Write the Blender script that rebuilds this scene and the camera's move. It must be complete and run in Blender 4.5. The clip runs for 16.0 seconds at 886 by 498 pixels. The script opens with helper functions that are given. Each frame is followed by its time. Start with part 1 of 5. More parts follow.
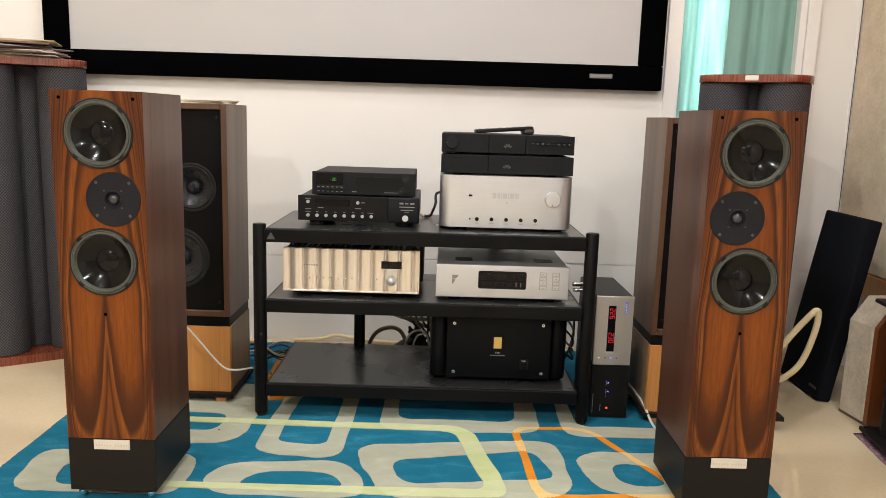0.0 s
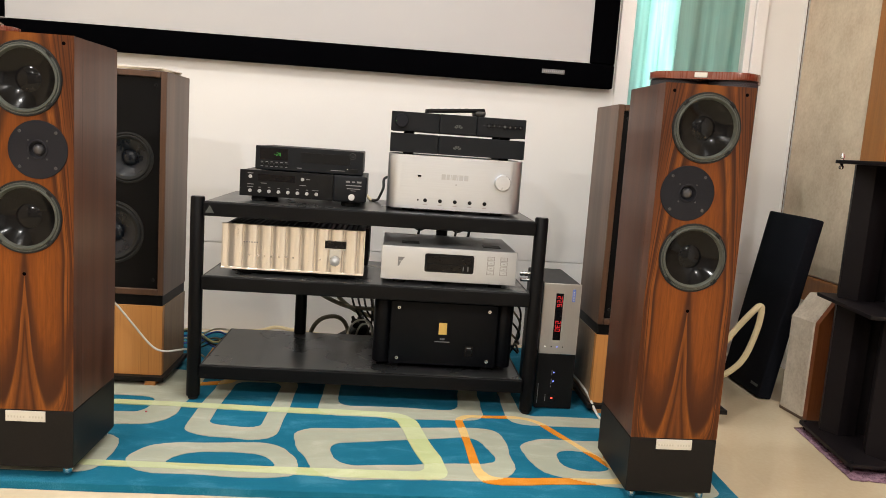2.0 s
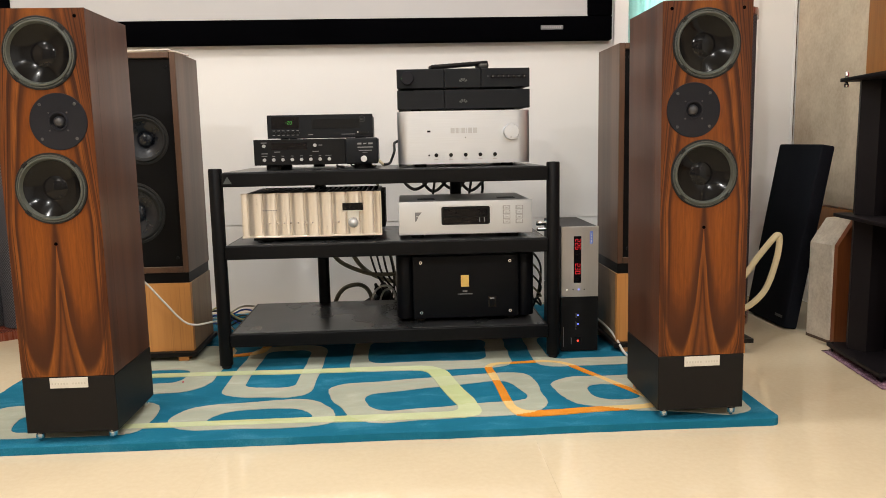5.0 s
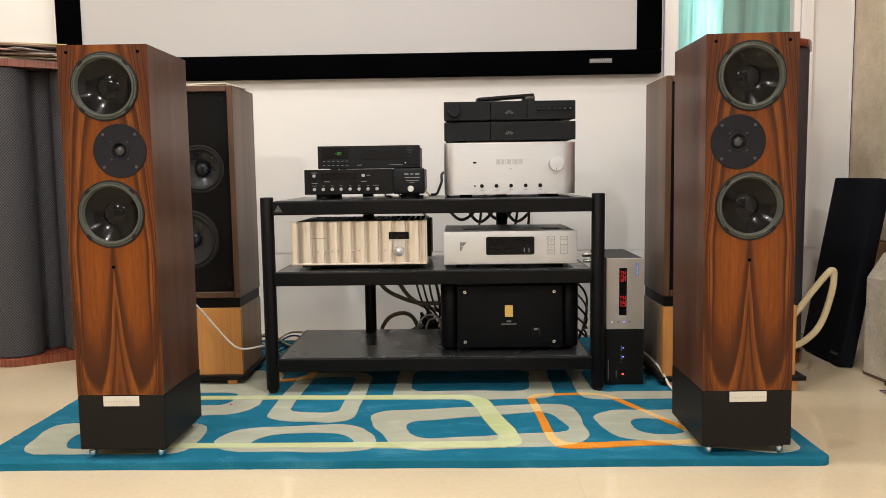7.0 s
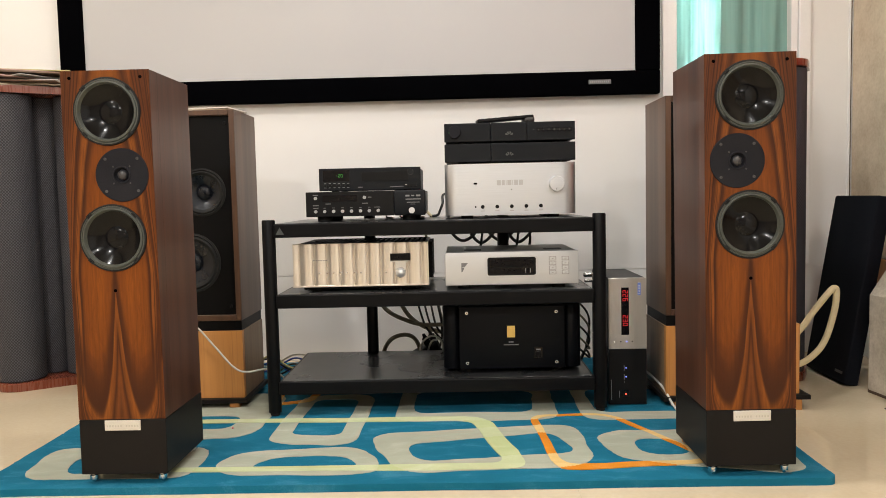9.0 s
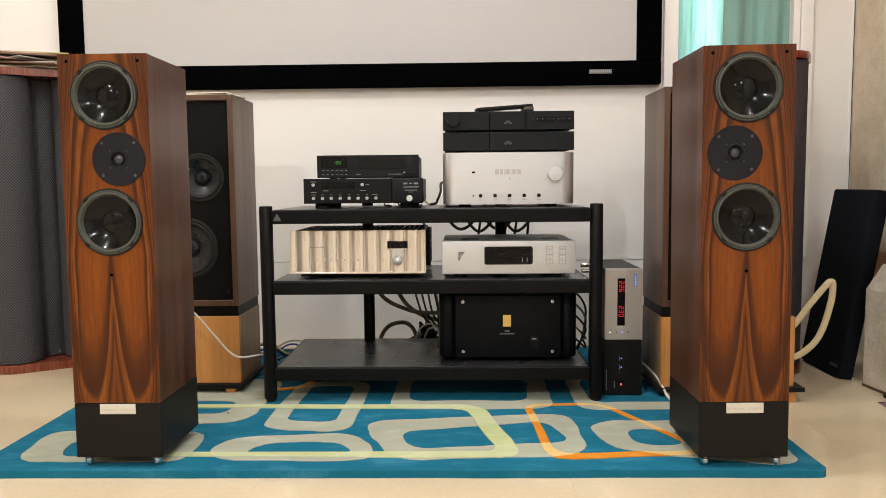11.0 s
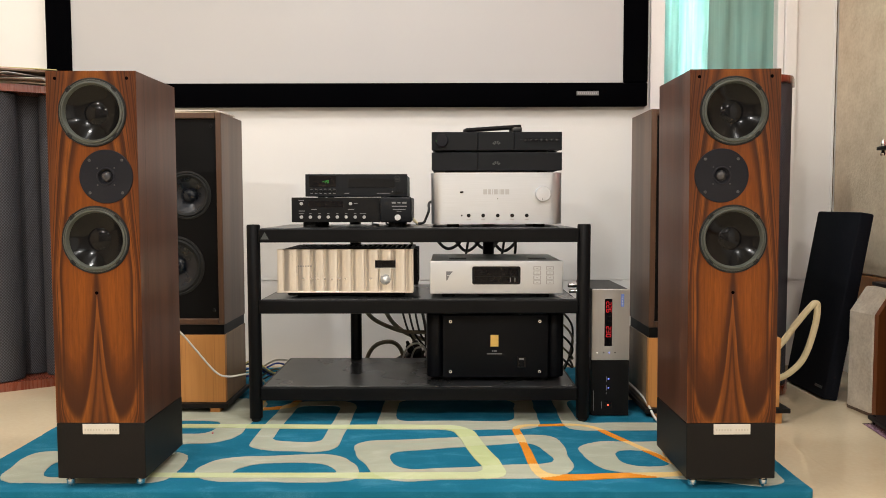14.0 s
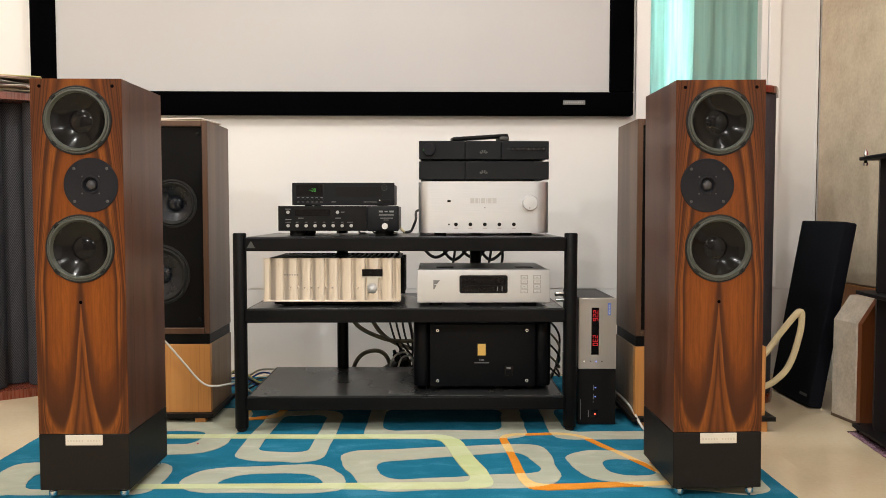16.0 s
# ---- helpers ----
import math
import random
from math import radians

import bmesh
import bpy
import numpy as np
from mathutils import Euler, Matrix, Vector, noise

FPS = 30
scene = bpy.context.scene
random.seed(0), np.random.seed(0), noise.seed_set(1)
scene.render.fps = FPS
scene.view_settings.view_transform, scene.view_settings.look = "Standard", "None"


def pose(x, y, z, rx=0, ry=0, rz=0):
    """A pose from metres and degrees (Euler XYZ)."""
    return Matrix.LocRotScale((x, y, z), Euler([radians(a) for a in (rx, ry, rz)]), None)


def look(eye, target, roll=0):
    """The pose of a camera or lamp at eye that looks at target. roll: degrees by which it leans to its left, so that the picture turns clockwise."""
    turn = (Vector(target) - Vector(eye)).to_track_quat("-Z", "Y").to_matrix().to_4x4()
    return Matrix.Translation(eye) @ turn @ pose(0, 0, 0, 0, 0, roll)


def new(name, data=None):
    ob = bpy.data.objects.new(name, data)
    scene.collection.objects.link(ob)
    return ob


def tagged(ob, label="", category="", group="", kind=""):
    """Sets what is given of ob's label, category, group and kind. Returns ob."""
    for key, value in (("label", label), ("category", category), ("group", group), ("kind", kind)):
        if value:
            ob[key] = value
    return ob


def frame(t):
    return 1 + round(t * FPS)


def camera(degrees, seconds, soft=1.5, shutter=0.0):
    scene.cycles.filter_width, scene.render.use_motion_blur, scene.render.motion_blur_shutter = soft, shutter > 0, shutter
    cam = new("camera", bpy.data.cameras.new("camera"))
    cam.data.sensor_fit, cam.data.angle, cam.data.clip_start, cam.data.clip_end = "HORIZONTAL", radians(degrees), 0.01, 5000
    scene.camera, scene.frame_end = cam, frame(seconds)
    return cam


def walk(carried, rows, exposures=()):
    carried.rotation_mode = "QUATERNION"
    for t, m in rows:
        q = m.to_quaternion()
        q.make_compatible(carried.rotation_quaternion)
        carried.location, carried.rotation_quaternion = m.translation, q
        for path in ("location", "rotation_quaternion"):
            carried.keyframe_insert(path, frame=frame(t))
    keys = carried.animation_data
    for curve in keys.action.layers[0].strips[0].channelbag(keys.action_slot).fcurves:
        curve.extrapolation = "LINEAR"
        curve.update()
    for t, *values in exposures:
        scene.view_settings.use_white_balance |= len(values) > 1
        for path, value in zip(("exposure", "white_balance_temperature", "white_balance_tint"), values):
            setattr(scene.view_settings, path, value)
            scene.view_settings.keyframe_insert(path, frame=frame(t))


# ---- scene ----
cam = camera(60.5, 16.0, 0.9)
PATH = [
    (0, (0.052, 0.109, 1.051), (0.059, 2.08, 0.711), 1.75),
    (0.5, (0.06, 0.112, 1.046), (0.066, 2.08, 0.691), 1.75),
    (1, (0.065, 0.125, 1.022), (0.084, 2.093, 0.666), 1.7),
    (1.5, (0.065, 0.144, 0.968), (0.138, 2.119, 0.664), 2.8),
    (2, (0.064, 0.151, 0.906), (0.205, 2.127, 0.632), 4.0),
    (2.5, (0.056, 0.152, 0.869), (0.246, 2.117, 0.551), 5.2),
    (3, (0.054, 0.154, 0.845), (0.266, 2.109, 0.48), 5.3),
    (5.3, (0.061, 0.086, 0.755), (0.132, 2.066, 0.48), -2.1),
    (5.5, (0.065, 0.084, 0.753), (0.096, 2.061, 0.457), -2.0),
    (6, (0.08, 0.08, 0.75), (0.063, 2.055, 0.436), -2.2),
    (6.5, (0.087, 0.071, 0.753), (0.061, 2.05, 0.467), -1.7),
    (7, (0.088, 0.067, 0.754), (0.049, 2.058, 0.561), -0.8),
    (7.5, (0.09, 0.067, 0.753), (0.053, 2.062, 0.619), -1.1),
    (8, (0.089, 0.065, 0.753), (0.067, 2.061, 0.629), -1.1),
    (8.5, (0.089, 0.066, 0.751), (0.064, 2.062, 0.629), -1.2),
    (9, (0.091, 0.064, 0.752), (0.047, 2.059, 0.616), -1.3),
    (11.5, (0.103, 0.064, 0.755), (0.062, 2.056, 0.586), -0.4),
    (12, (0.102, 0.064, 0.754), (0.067, 2.057, 0.587), -0.4),
    (12.5, (0.1, 0.064, 0.755), (0.069, 2.057, 0.594), -0.5),
    (13, (0.098, 0.064, 0.756), (0.072, 2.058, 0.61), -0.2),
    (13.5, (0.097, 0.064, 0.758), (0.077, 2.059, 0.632), 0.1),
    (14, (0.095, 0.064, 0.758), (0.087, 2.06, 0.638), -0.1),
    (14.5, (0.095, 0.066, 0.759), (0.099, 2.062, 0.638), -0.3),
    (15, (0.094, 0.066, 0.76), (0.109, 2.063, 0.645), -0.3),
    (15.5, (0.094, 0.067, 0.762), (0.116, 2.064, 0.655), -0.1),
    (16, (0.092, 0.066, 0.762), (0.12, 2.063, 0.662), 0.0),
]
EXPOSURES = [(0, 0.09), (1, 0.09), (2, 0.12), (3, 0.09), (5.5, 0.06), (9, 0.04), (12, 0.05), (14, 0.07), (16, 0.09)]
walk(cam, [(t, look(eye, target, roll)) for t, eye, target, roll in PATH], EXPOSURES)

# ---- world, lamps, exposure ----
world = bpy.data.worlds.new("sky")
scene.world = world
world.use_nodes = True
wn = world.node_tree
sky = wn.nodes.new("ShaderNodeTexSky")
sky.sky_type, sky.sun_disc = "NISHITA", False
sky.sun_elevation, sky.sun_rotation = radians(50), radians(20)
wn.links.new(sky.outputs[0], wn.nodes["Background"].inputs[0])
wn.nodes["Background"].inputs[1].default_value = 0.1

# Ceiling lamps are out of view; number, places and watts are chosen for brightness.
LAMPS = [(-2.1, 2.10), (-0.25, 2.66), (1.0, 2.66), (-1.3, 0.75), (0.05, 1.95), (1.3, 1.5), (-1.2, -1.3), (0.9, -1.3)]
WATTS = {(-2.1, 2.10): 23.0, (-0.25, 2.66): 6.5, (1.0, 2.66): 3.0, (-1.3, 0.75): 26.0, (0.05, 1.95): 22.0, (1.3, 1.5): 15.5, (-1.2, -1.3): 92.0, (0.9, -1.3): 58.0}
CEILING = 2.75
for lx, ly in LAMPS:
    data = bpy.data.lights.new("downlight", "AREA")
    data.shape, data.size, data.energy, data.color = "DISK", 0.15, WATTS[lx, ly], (1.0, 0.98, 0.943)
    new("downlight_glow", data).matrix_world = pose(lx, ly, CEILING - 0.012)
data = bpy.data.lights.new("daylight", "AREA")
data.shape, data.size, data.size_y, data.energy, data.color = "RECTANGLE", 0.5, 1.2, 16.0, (0.80, 0.95, 1.0)
new("window_daylight", data).matrix_world = pose(1.35, 3.80, 1.55, -90, 0, 0)


# ---- materials ----
def material(name, color=(0.5, 0.5, 0.5), rough=0.5, metal=0.0, coat=0.0):
    m = bpy.data.materials.new(name)
    m.use_nodes = True
    b = m.node_tree.nodes["Principled BSDF"]
    b.inputs["Base Color"].default_value = (*color, 1)
    b.inputs["Roughness"].default_value, b.inputs["Metallic"].default_value = rough, metal
    b.inputs["Coat Weight"].default_value = coat
    b.inputs["Coat Roughness"].default_value = 0.15
    return m, m.node_tree, b


def node(tree, kind, **values):
    n = tree.nodes.new(kind)
    for key, value in values.items():
        n.inputs[key].default_value = value
    return n


def coords(tree, scale=(1, 1, 1), turn=(0, 0, 0)):
    c = tree.nodes.new("ShaderNodeTexCoord")
    m = tree.nodes.new("ShaderNodeMapping")
    m.inputs["Scale"].default_value, m.inputs["Rotation"].default_value = scale, turn
    tree.links.new(c.outputs["Object"], m.inputs["Vector"])
    return m.outputs[0]


def noise_at(tree, where, scale, detail=4.0, rough=0.55, distortion=0.0):
    n = node(tree, "ShaderNodeTexNoise", Scale=scale, Detail=detail, Roughness=rough, Distortion=distortion)
    tree.links.new(where, n.inputs["Vector"])
    return n.outputs[0]


def calc(tree, how, a, b=None, c=None, clamp=False):
    n = tree.nodes.new("ShaderNodeMath")
    n.operation, n.use_clamp = how, clamp
    for i, v in enumerate((a, b, c)):
        if v is None:
            continue
        if isinstance(v, (int, float)):
            n.inputs[i].default_value = v
        else:
            tree.links.new(v, n.inputs[i])
    return n.outputs[0]


def ramp(tree, value, stops):
    r = tree.nodes.new("ShaderNodeValToRGB")
    e = r.color_ramp.elements
    while len(e) < len(stops):
        e.new(0.5)
    for i, (at, c) in enumerate(stops):
        e[i].position, e[i].color = at, (*c, 1)
    tree.links.new(value, r.inputs[0])
    return r.outputs[0]


def blend(tree, f, a, b, how="MIX"):
    n = tree.nodes.new("ShaderNodeMix")
    n.data_type, n.blend_type = "RGBA", how
    for slot, v in ((0, f), (6, a), (7, b)):
        if isinstance(v, (int, float)):
            n.inputs[slot].default_value = v
        elif isinstance(v, tuple):
            n.inputs[slot].default_value = (*v, 1)
        else:
            tree.links.new(v, n.inputs[slot])
    return n.outputs[2]


def relief(tree, b, height, strength=0.3, distance=0.002):
    n = node(tree, "ShaderNodeBump", Strength=strength, Distance=distance)
    tree.links.new(height, n.inputs["Height"])
    tree.links.new(n.outputs[0], b.inputs["Normal"])


def mottled(name, a, b, rough=0.5, metal=0.0, big=3.0, small=120.0, bump=0.15, coat=0.0, stretch=(1, 1, 1), spread=0.12, depth=0.001, shine=0.5):
    """A surface of two near colours: large faint clouds, fine grain, a little relief and uneven gloss."""
    m, t, p = material(name, a, rough, metal, coat)
    p.inputs["Specular IOR Level"].default_value = shine
    w = coords(t, stretch)
    clouds, grain = noise_at(t, w, big, 3), noise_at(t, w, small, 3)
    mix = calc(t, "ADD", calc(t, "MULTIPLY", clouds, 0.6), calc(t, "MULTIPLY", grain, 0.4))
    c = ramp(t, mix, [(0.35, a), (0.65, b)])
    t.links.new(c, p.inputs["Base Color"])
    t.links.new(calc(t, "MULTIPLY_ADD", clouds, spread, rough - spread / 2, True), p.inputs["Roughness"])
    relief(t, p, grain, bump, depth)
    return m


def straight_wood(name, dark, light, rough=0.4, across=60.0, coat=0.1, turn=(0, 0, 0)):
    """Long straight grain along z."""
    m, t, p = material(name, light, rough, 0, coat)
    w = coords(t, (1, 1, 0.035), turn)
    wide, fine = noise_at(t, w, across * 0.35, 3, 0.5, 0.4), noise_at(t, w, across * 4, 4)
    pores = noise_at(t, coords(t, (1, 1, 0.012), turn), across * 12, 2)
    mix = calc(t, "ADD", calc(t, "MULTIPLY", wide, 0.65), calc(t, "MULTIPLY", fine, 0.35))
    c = ramp(t, mix, [(0.34, dark), (0.5, tuple((x + y) / 2 for x, y in zip(dark, light))), (0.66, light)])
    c = blend(t, calc(t, "MULTIPLY", ramp(t, pores, [(0.55, (0, 0, 0)), (0.7, (1, 1, 1))]), 0.35), c, tuple(0.4 * x for x in dark))
    t.links.new(c, p.inputs["Base Color"])
    t.links.new(calc(t, "MULTIPLY_ADD", fine, 0.18, rough - 0.09), p.inputs["Roughness"])
    relief(t, p, pores, 0.1, 0.0005)
    return m


def rosewood(name):
    """Book-matched rosewood veneer: cathedral figure mirrored about the middle line."""
    m, t, p = material(name, (0.3, 0.1, 0.02), 0.34, 0, 0.0)
    p.inputs["Specular IOR Level"].default_value = 0.15
    c = t.nodes.new("ShaderNodeTexCoord")
    s = t.nodes.new("ShaderNodeSeparateXYZ")
    t.links.new(c.outputs["Object"], s.inputs[0])
    u = calc(t, "ABSOLUTE", s.outputs[0])
    mirror = t.nodes.new("ShaderNodeCombineXYZ")
    t.links.new(u, mirror.inputs[0])
    t.links.new(s.outputs[2], mirror.inputs[2])
    long_map = t.nodes.new("ShaderNodeMapping")
    long_map.inputs["Scale"].default_value = (1, 1, 0.12)
    t.links.new(mirror.outputs[0], long_map.inputs[0])
    wob = calc(t, "MULTIPLY_ADD", noise_at(t, long_map.outputs[0], 16, 3), 0.018, -0.009)
    uu = calc(t, "ADD", u, wob)
    z = s.outputs[2]
    off = calc(t, "SUBTRACT", uu, 0.053)
    steep = calc(t, "MULTIPLY_ADD", calc(t, "GREATER_THAN", off, 0.0), -78.0, 116.0)
    low = calc(t, "SUBTRACT", calc(t, "SUBTRACT", z, 0.212), calc(t, "MULTIPLY", calc(t, "MULTIPLY", off, off), steep))
    high = calc(t, "SUBTRACT", calc(t, "SUBTRACT", 1.01, z), calc(t, "MULTIPLY", calc(t, "MULTIPLY", uu, uu), 56.0))
    edge = calc(t, "MULTIPLY", calc(t, "SUBTRACT", 0.089, uu), 8.0)
    g = calc(t, "SMOOTH_MIN", calc(t, "SMOOTH_MIN", low, calc(t, "MULTIPLY", high, 0.9), 0.05), edge, 0.05)
    bands = ramp(t, calc(t, "MULTIPLY_ADD", g, 1.0, 0.35, True), [
        (0.0, (0.090, 0.028, 0.009)), (0.12, (0.150, 0.045, 0.010)), (0.20, (0.046, 0.014, 0.006)), (0.255, (0.170, 0.052, 0.010)),
        (0.31, (0.205, 0.064, 0.012)), (0.340, (0.036, 0.012, 0.006)), (0.368, (0.060, 0.018, 0.006)), (0.41, (0.145, 0.040, 0.007)), (0.70, (0.205, 0.057, 0.008))])
    heart = ramp(t, calc(t, "MULTIPLY_ADD", low, 1.0, 0.35, True), [(0.310, (0, 0, 0)), (0.338, (0.85, 0.85, 0.85)), (0.41, (0.74, 0.74, 0.74)), (0.48, (0, 0, 0))])
    bands = blend(t, heart, bands, (0.044, 0.014, 0.006))
    year = t.nodes.new("ShaderNodeCombineXYZ")
    t.links.new(g, year.inputs[0])
    t.links.new(calc(t, "MULTIPLY", z, 0.06), year.inputs[2])
    line = ramp(t, noise_at(t, year.outputs[0], 30, 2, 0.6), [(0.50, (0, 0, 0)), (0.60, (1, 1, 1))])
    outside = ramp(t, calc(t, "ADD", g, 0.5), [(0.40, (0.80, 0.80, 0.80)), (0.54, (0.16, 0.16, 0.16))])
    rim = ramp(t, u, [(0.050, (0.12, 0.12, 0.12)), (0.072, (1, 1, 1))])
    bands = blend(t, calc(t, "MULTIPLY", calc(t, "MULTIPLY", line, outside), rim), bands, (0.022, 0.008, 0.005))
    streak_map = t.nodes.new("ShaderNodeMapping")
    streak_map.inputs["Scale"].default_value = (1, 1, 0.02)
    t.links.new(mirror.outputs[0], streak_map.inputs[0])
    streak = noise_at(t, streak_map.outputs[0], 170, 4, 0.6, 0.3)
    feather_map = t.nodes.new("ShaderNodeMapping")
    feather_map.inputs["Scale"].default_value = (1, 1, 0.16)
    t.links.new(mirror.outputs[0], feather_map.inputs[0])
    feather = noise_at(t, feather_map.outputs[0], 55, 4, 0.62, 1.2)
    bands = blend(t, calc(t, "MULTIPLY", ramp(t, feather, [(0.44, (0, 0, 0)), (0.66, (1, 1, 1))]), 0.42), bands, (0.070, 0.018, 0.005))
    pore = noise_at(t, streak_map.outputs[0], 700, 2)
    col = blend(t, calc(t, "MULTIPLY", ramp(t, streak, [(0.42, (0, 0, 0)), (0.68, (1, 1, 1))]), 0.26), bands, (0.045, 0.013, 0.005))
    col = blend(t, calc(t, "MULTIPLY", ramp(t, pore, [(0.5, (0, 0, 0)), (0.75, (1, 1, 1))]), 0.25), col, (0.03, 0.009, 0.004))
    t.links.new(col, p.inputs["Base Color"])
    relief(t, p, pore, 0.08, 0.0004)
    return m


def tube_cloth(name):
    """Stretch net over a tube: small diamonds that follow the curve."""
    m, t, p = material(name, (0.05, 0.05, 0.055), 0.8)
    c = t.nodes.new("ShaderNodeTexCoord")
    s = t.nodes.new("ShaderNodeSeparateXYZ")
    t.links.new(c.outputs["Object"], s.inputs[0])
    u = calc(t, "MULTIPLY", calc(t, "ARCTAN2", s.outputs[1], s.outputs[0]), 0.105)
    k = math.pi / 0.0125
    a = calc(t, "ABSOLUTE", calc(t, "SINE", calc(t, "MULTIPLY", calc(t, "ADD", u, s.outputs[2]), k)))
    b = calc(t, "ABSOLUTE", calc(t, "SINE", calc(t, "MULTIPLY", calc(t, "SUBTRACT", u, s.outputs[2]), k)))
    d = calc(t, "MINIMUM", a, b)
    fine = noise_at(t, c.outputs["Object"], 300, 2)
    col = ramp(t, calc(t, "ADD", d, calc(t, "MULTIPLY_ADD", fine, 0.2, -0.1)), [(0.15, (0.004, 0.004, 0.005)), (0.60, (0.060, 0.059, 0.070))])
    t.links.new(col, p.inputs["Base Color"])
    relief(t, p, d, 0.5, 0.002)
    return m


def fluted_metal(name, color, rough, direction=(1, 1, 0.01)):
    """Brushed metal with a fine directional grain."""
    m, t, p = material(name, color, rough, 1.0)
    w = coords(t, direction)
    g, cl = noise_at(t, w, 900, 3), noise_at(t, coords(t), 6, 2)
    t.links.new(ramp(t, g, [(0.2, tuple(0.88 * x for x in color)), (0.8, color)]), p.inputs["Base Color"])
    t.links.new(calc(t, "ADD", calc(t, "MULTIPLY_ADD", g, 0.1, rough - 0.05), calc(t, "MULTIPLY_ADD", cl, 0.06, -0.03)), p.inputs["Roughness"])
    relief(t, p, g, 0.06, 0.0003)
    return m


def glow(name, color, strength):
    m, t, p = material(name, (0, 0, 0), 0.5)
    p.inputs["Emission Color"].default_value, p.inputs["Emission Strength"].default_value = (*color, 1), strength
    return m


def cloth_through(name, color, through_color, share):
    """Thin curtain cloth that lets daylight through."""
    m, t, p = material(name, color, 0.85)
    w = coords(t, (1, 1, 0.03))
    c = ramp(t, noise_at(t, w, 40, 3), [(0.35, tuple(0.82 * x for x in color)), (0.65, color)])
    t.links.new(c, p.inputs["Base Color"])
    tr = t.nodes.new("ShaderNodeBsdfTranslucent")
    thin = noise_at(t, coords(t, (1, 1, 0.05)), 26, 2, 0.5, 0.4)
    t.links.new(ramp(t, thin, [(0.38, tuple(0.72 * x for x in through_color)), (0.56, through_color), (0.66, tuple(min(0.97, x + 0.22) for x in through_color))]), tr.inputs[0])
    mix = t.nodes.new("ShaderNodeMixShader")
    mix.inputs[0].default_value = share
    t.links.new(p.outputs[0], mix.inputs[1])
    t.links.new(tr.outputs[0], mix.inputs[2])
    t.links.new(mix.outputs[0], t.nodes["Material Output"].inputs[0])
    relief(t, p, noise_at(t, coords(t), 900, 2), 0.2, 0.0005)
    return m


def pile(name, a, b):
    """Short tufted wool."""
    m, t, p = material(name, a, 0.95)
    w = coords(t)
    tuft, wide = noise_at(t, w, 420, 3, 0.7), noise_at(t, coords(t, (1, 2.2, 1)), 7, 4, 0.6, 0.6)
    c = ramp(t, calc(t, "ADD", calc(t, "MULTIPLY", tuft, 0.4), calc(t, "MULTIPLY", wide, 0.6)), [(0.34, tuple(0.9 * x for x in a)), (0.52, a), (0.64, tuple(min(1, 0.92 * x + 0.02) for x in b)), (0.72, tuple(min(1, 1.08 * x + 0.015) for x in b))])
    t.links.new(c, p.inputs["Base Color"])
    p.inputs["Specular IOR Level"].default_value = 0.1
    relief(t, p, tuft, 0.7, 0.003)
    return m


M_WALL = mottled("wall_paint", (0.74, 0.725, 0.71), (0.80, 0.785, 0.77), 0.75, big=1.5, small=260, bump=0.12)
# Invented dark tone for the unseen rear wall; keeps reflections and bounce light low.
M_WALL_DARK = mottled("unseen_rear_wall_dark", (0.29, 0.25, 0.215), (0.35, 0.31, 0.27), 0.95, big=3, small=120, bump=0.3, depth=0.002, shine=0.1)
M_CEIL = mottled("ceiling_paint", (0.78, 0.77, 0.75), (0.82, 0.81, 0.79), 0.85, big=2, small=200, bump=0.1)
M_TRIM = mottled("white_gloss_paint", (0.78, 0.77, 0.76), (0.83, 0.82, 0.81), 0.4, big=4, small=150, bump=0.05)
M_TILE = mottled("polished_cream_tile", (0.545, 0.45, 0.312), (0.595, 0.505, 0.36), 0.05, big=2.5, small=70, bump=0.01, coat=0.0, spread=0.04)
M_GROUT = mottled("cream_grout", (0.50, 0.42, 0.30), (0.56, 0.475, 0.345), 0.3)
M_CANVAS = mottled("matte_screen_cloth", (0.46, 0.455, 0.465), (0.485, 0.48, 0.487), 0.9, big=1, small=500, bump=0.05)
M_VELVET = mottled("black_velvet", (0.0008, 0.0008, 0.0012), (0.0016, 0.0016, 0.0022), 0.95, small=400, bump=0.3, shine=0.01)
M_FABRIC = mottled("beige_wall_fabric", (0.50, 0.40, 0.295), (0.63, 0.53, 0.405), 0.95, big=11, small=75, bump=0.5, depth=0.003)
M_GREYFAB = mottled("pale_grille_fabric", (0.42, 0.365, 0.30), (0.60, 0.54, 0.455), 0.95, big=14, small=95, bump=0.5, depth=0.002)
M_PINK = mottled("crimson_fabric", (0.42, 0.045, 0.075), (0.52, 0.07, 0.11), 0.9, big=6, small=150, bump=0.3)
M_OAK = straight_wood("orange_varnished_wood", (0.24, 0.085, 0.015), (0.36, 0.14, 0.03), 0.35, 40)
M_ROSE = rosewood("bookmatched_rosewood")
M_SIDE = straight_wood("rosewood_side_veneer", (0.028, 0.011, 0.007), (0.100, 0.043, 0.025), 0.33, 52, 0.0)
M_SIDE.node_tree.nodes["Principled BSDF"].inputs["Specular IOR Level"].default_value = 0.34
M_WALNUT = straight_wood("walnut_veneer", (0.06, 0.034, 0.022), (0.13, 0.08, 0.052), 0.45, 60)
M_WALNUT_EDGE = straight_wood("walnut_edge", (0.048, 0.020, 0.009), (0.090, 0.039, 0.017), 0.5, 60, 0.0)
# Lighter copy of the walnut: light falling on the base sides is in the colour.
M_WALNUT_BASE = straight_wood("lit_walnut_base", (0.15, 0.095, 0.055), (0.25, 0.17, 0.105), 0.5, 60)
M_BEECH = straight_wood("pale_beech_veneer", (0.44, 0.185, 0.046), (0.52, 0.235, 0.066), 0.45, 22)
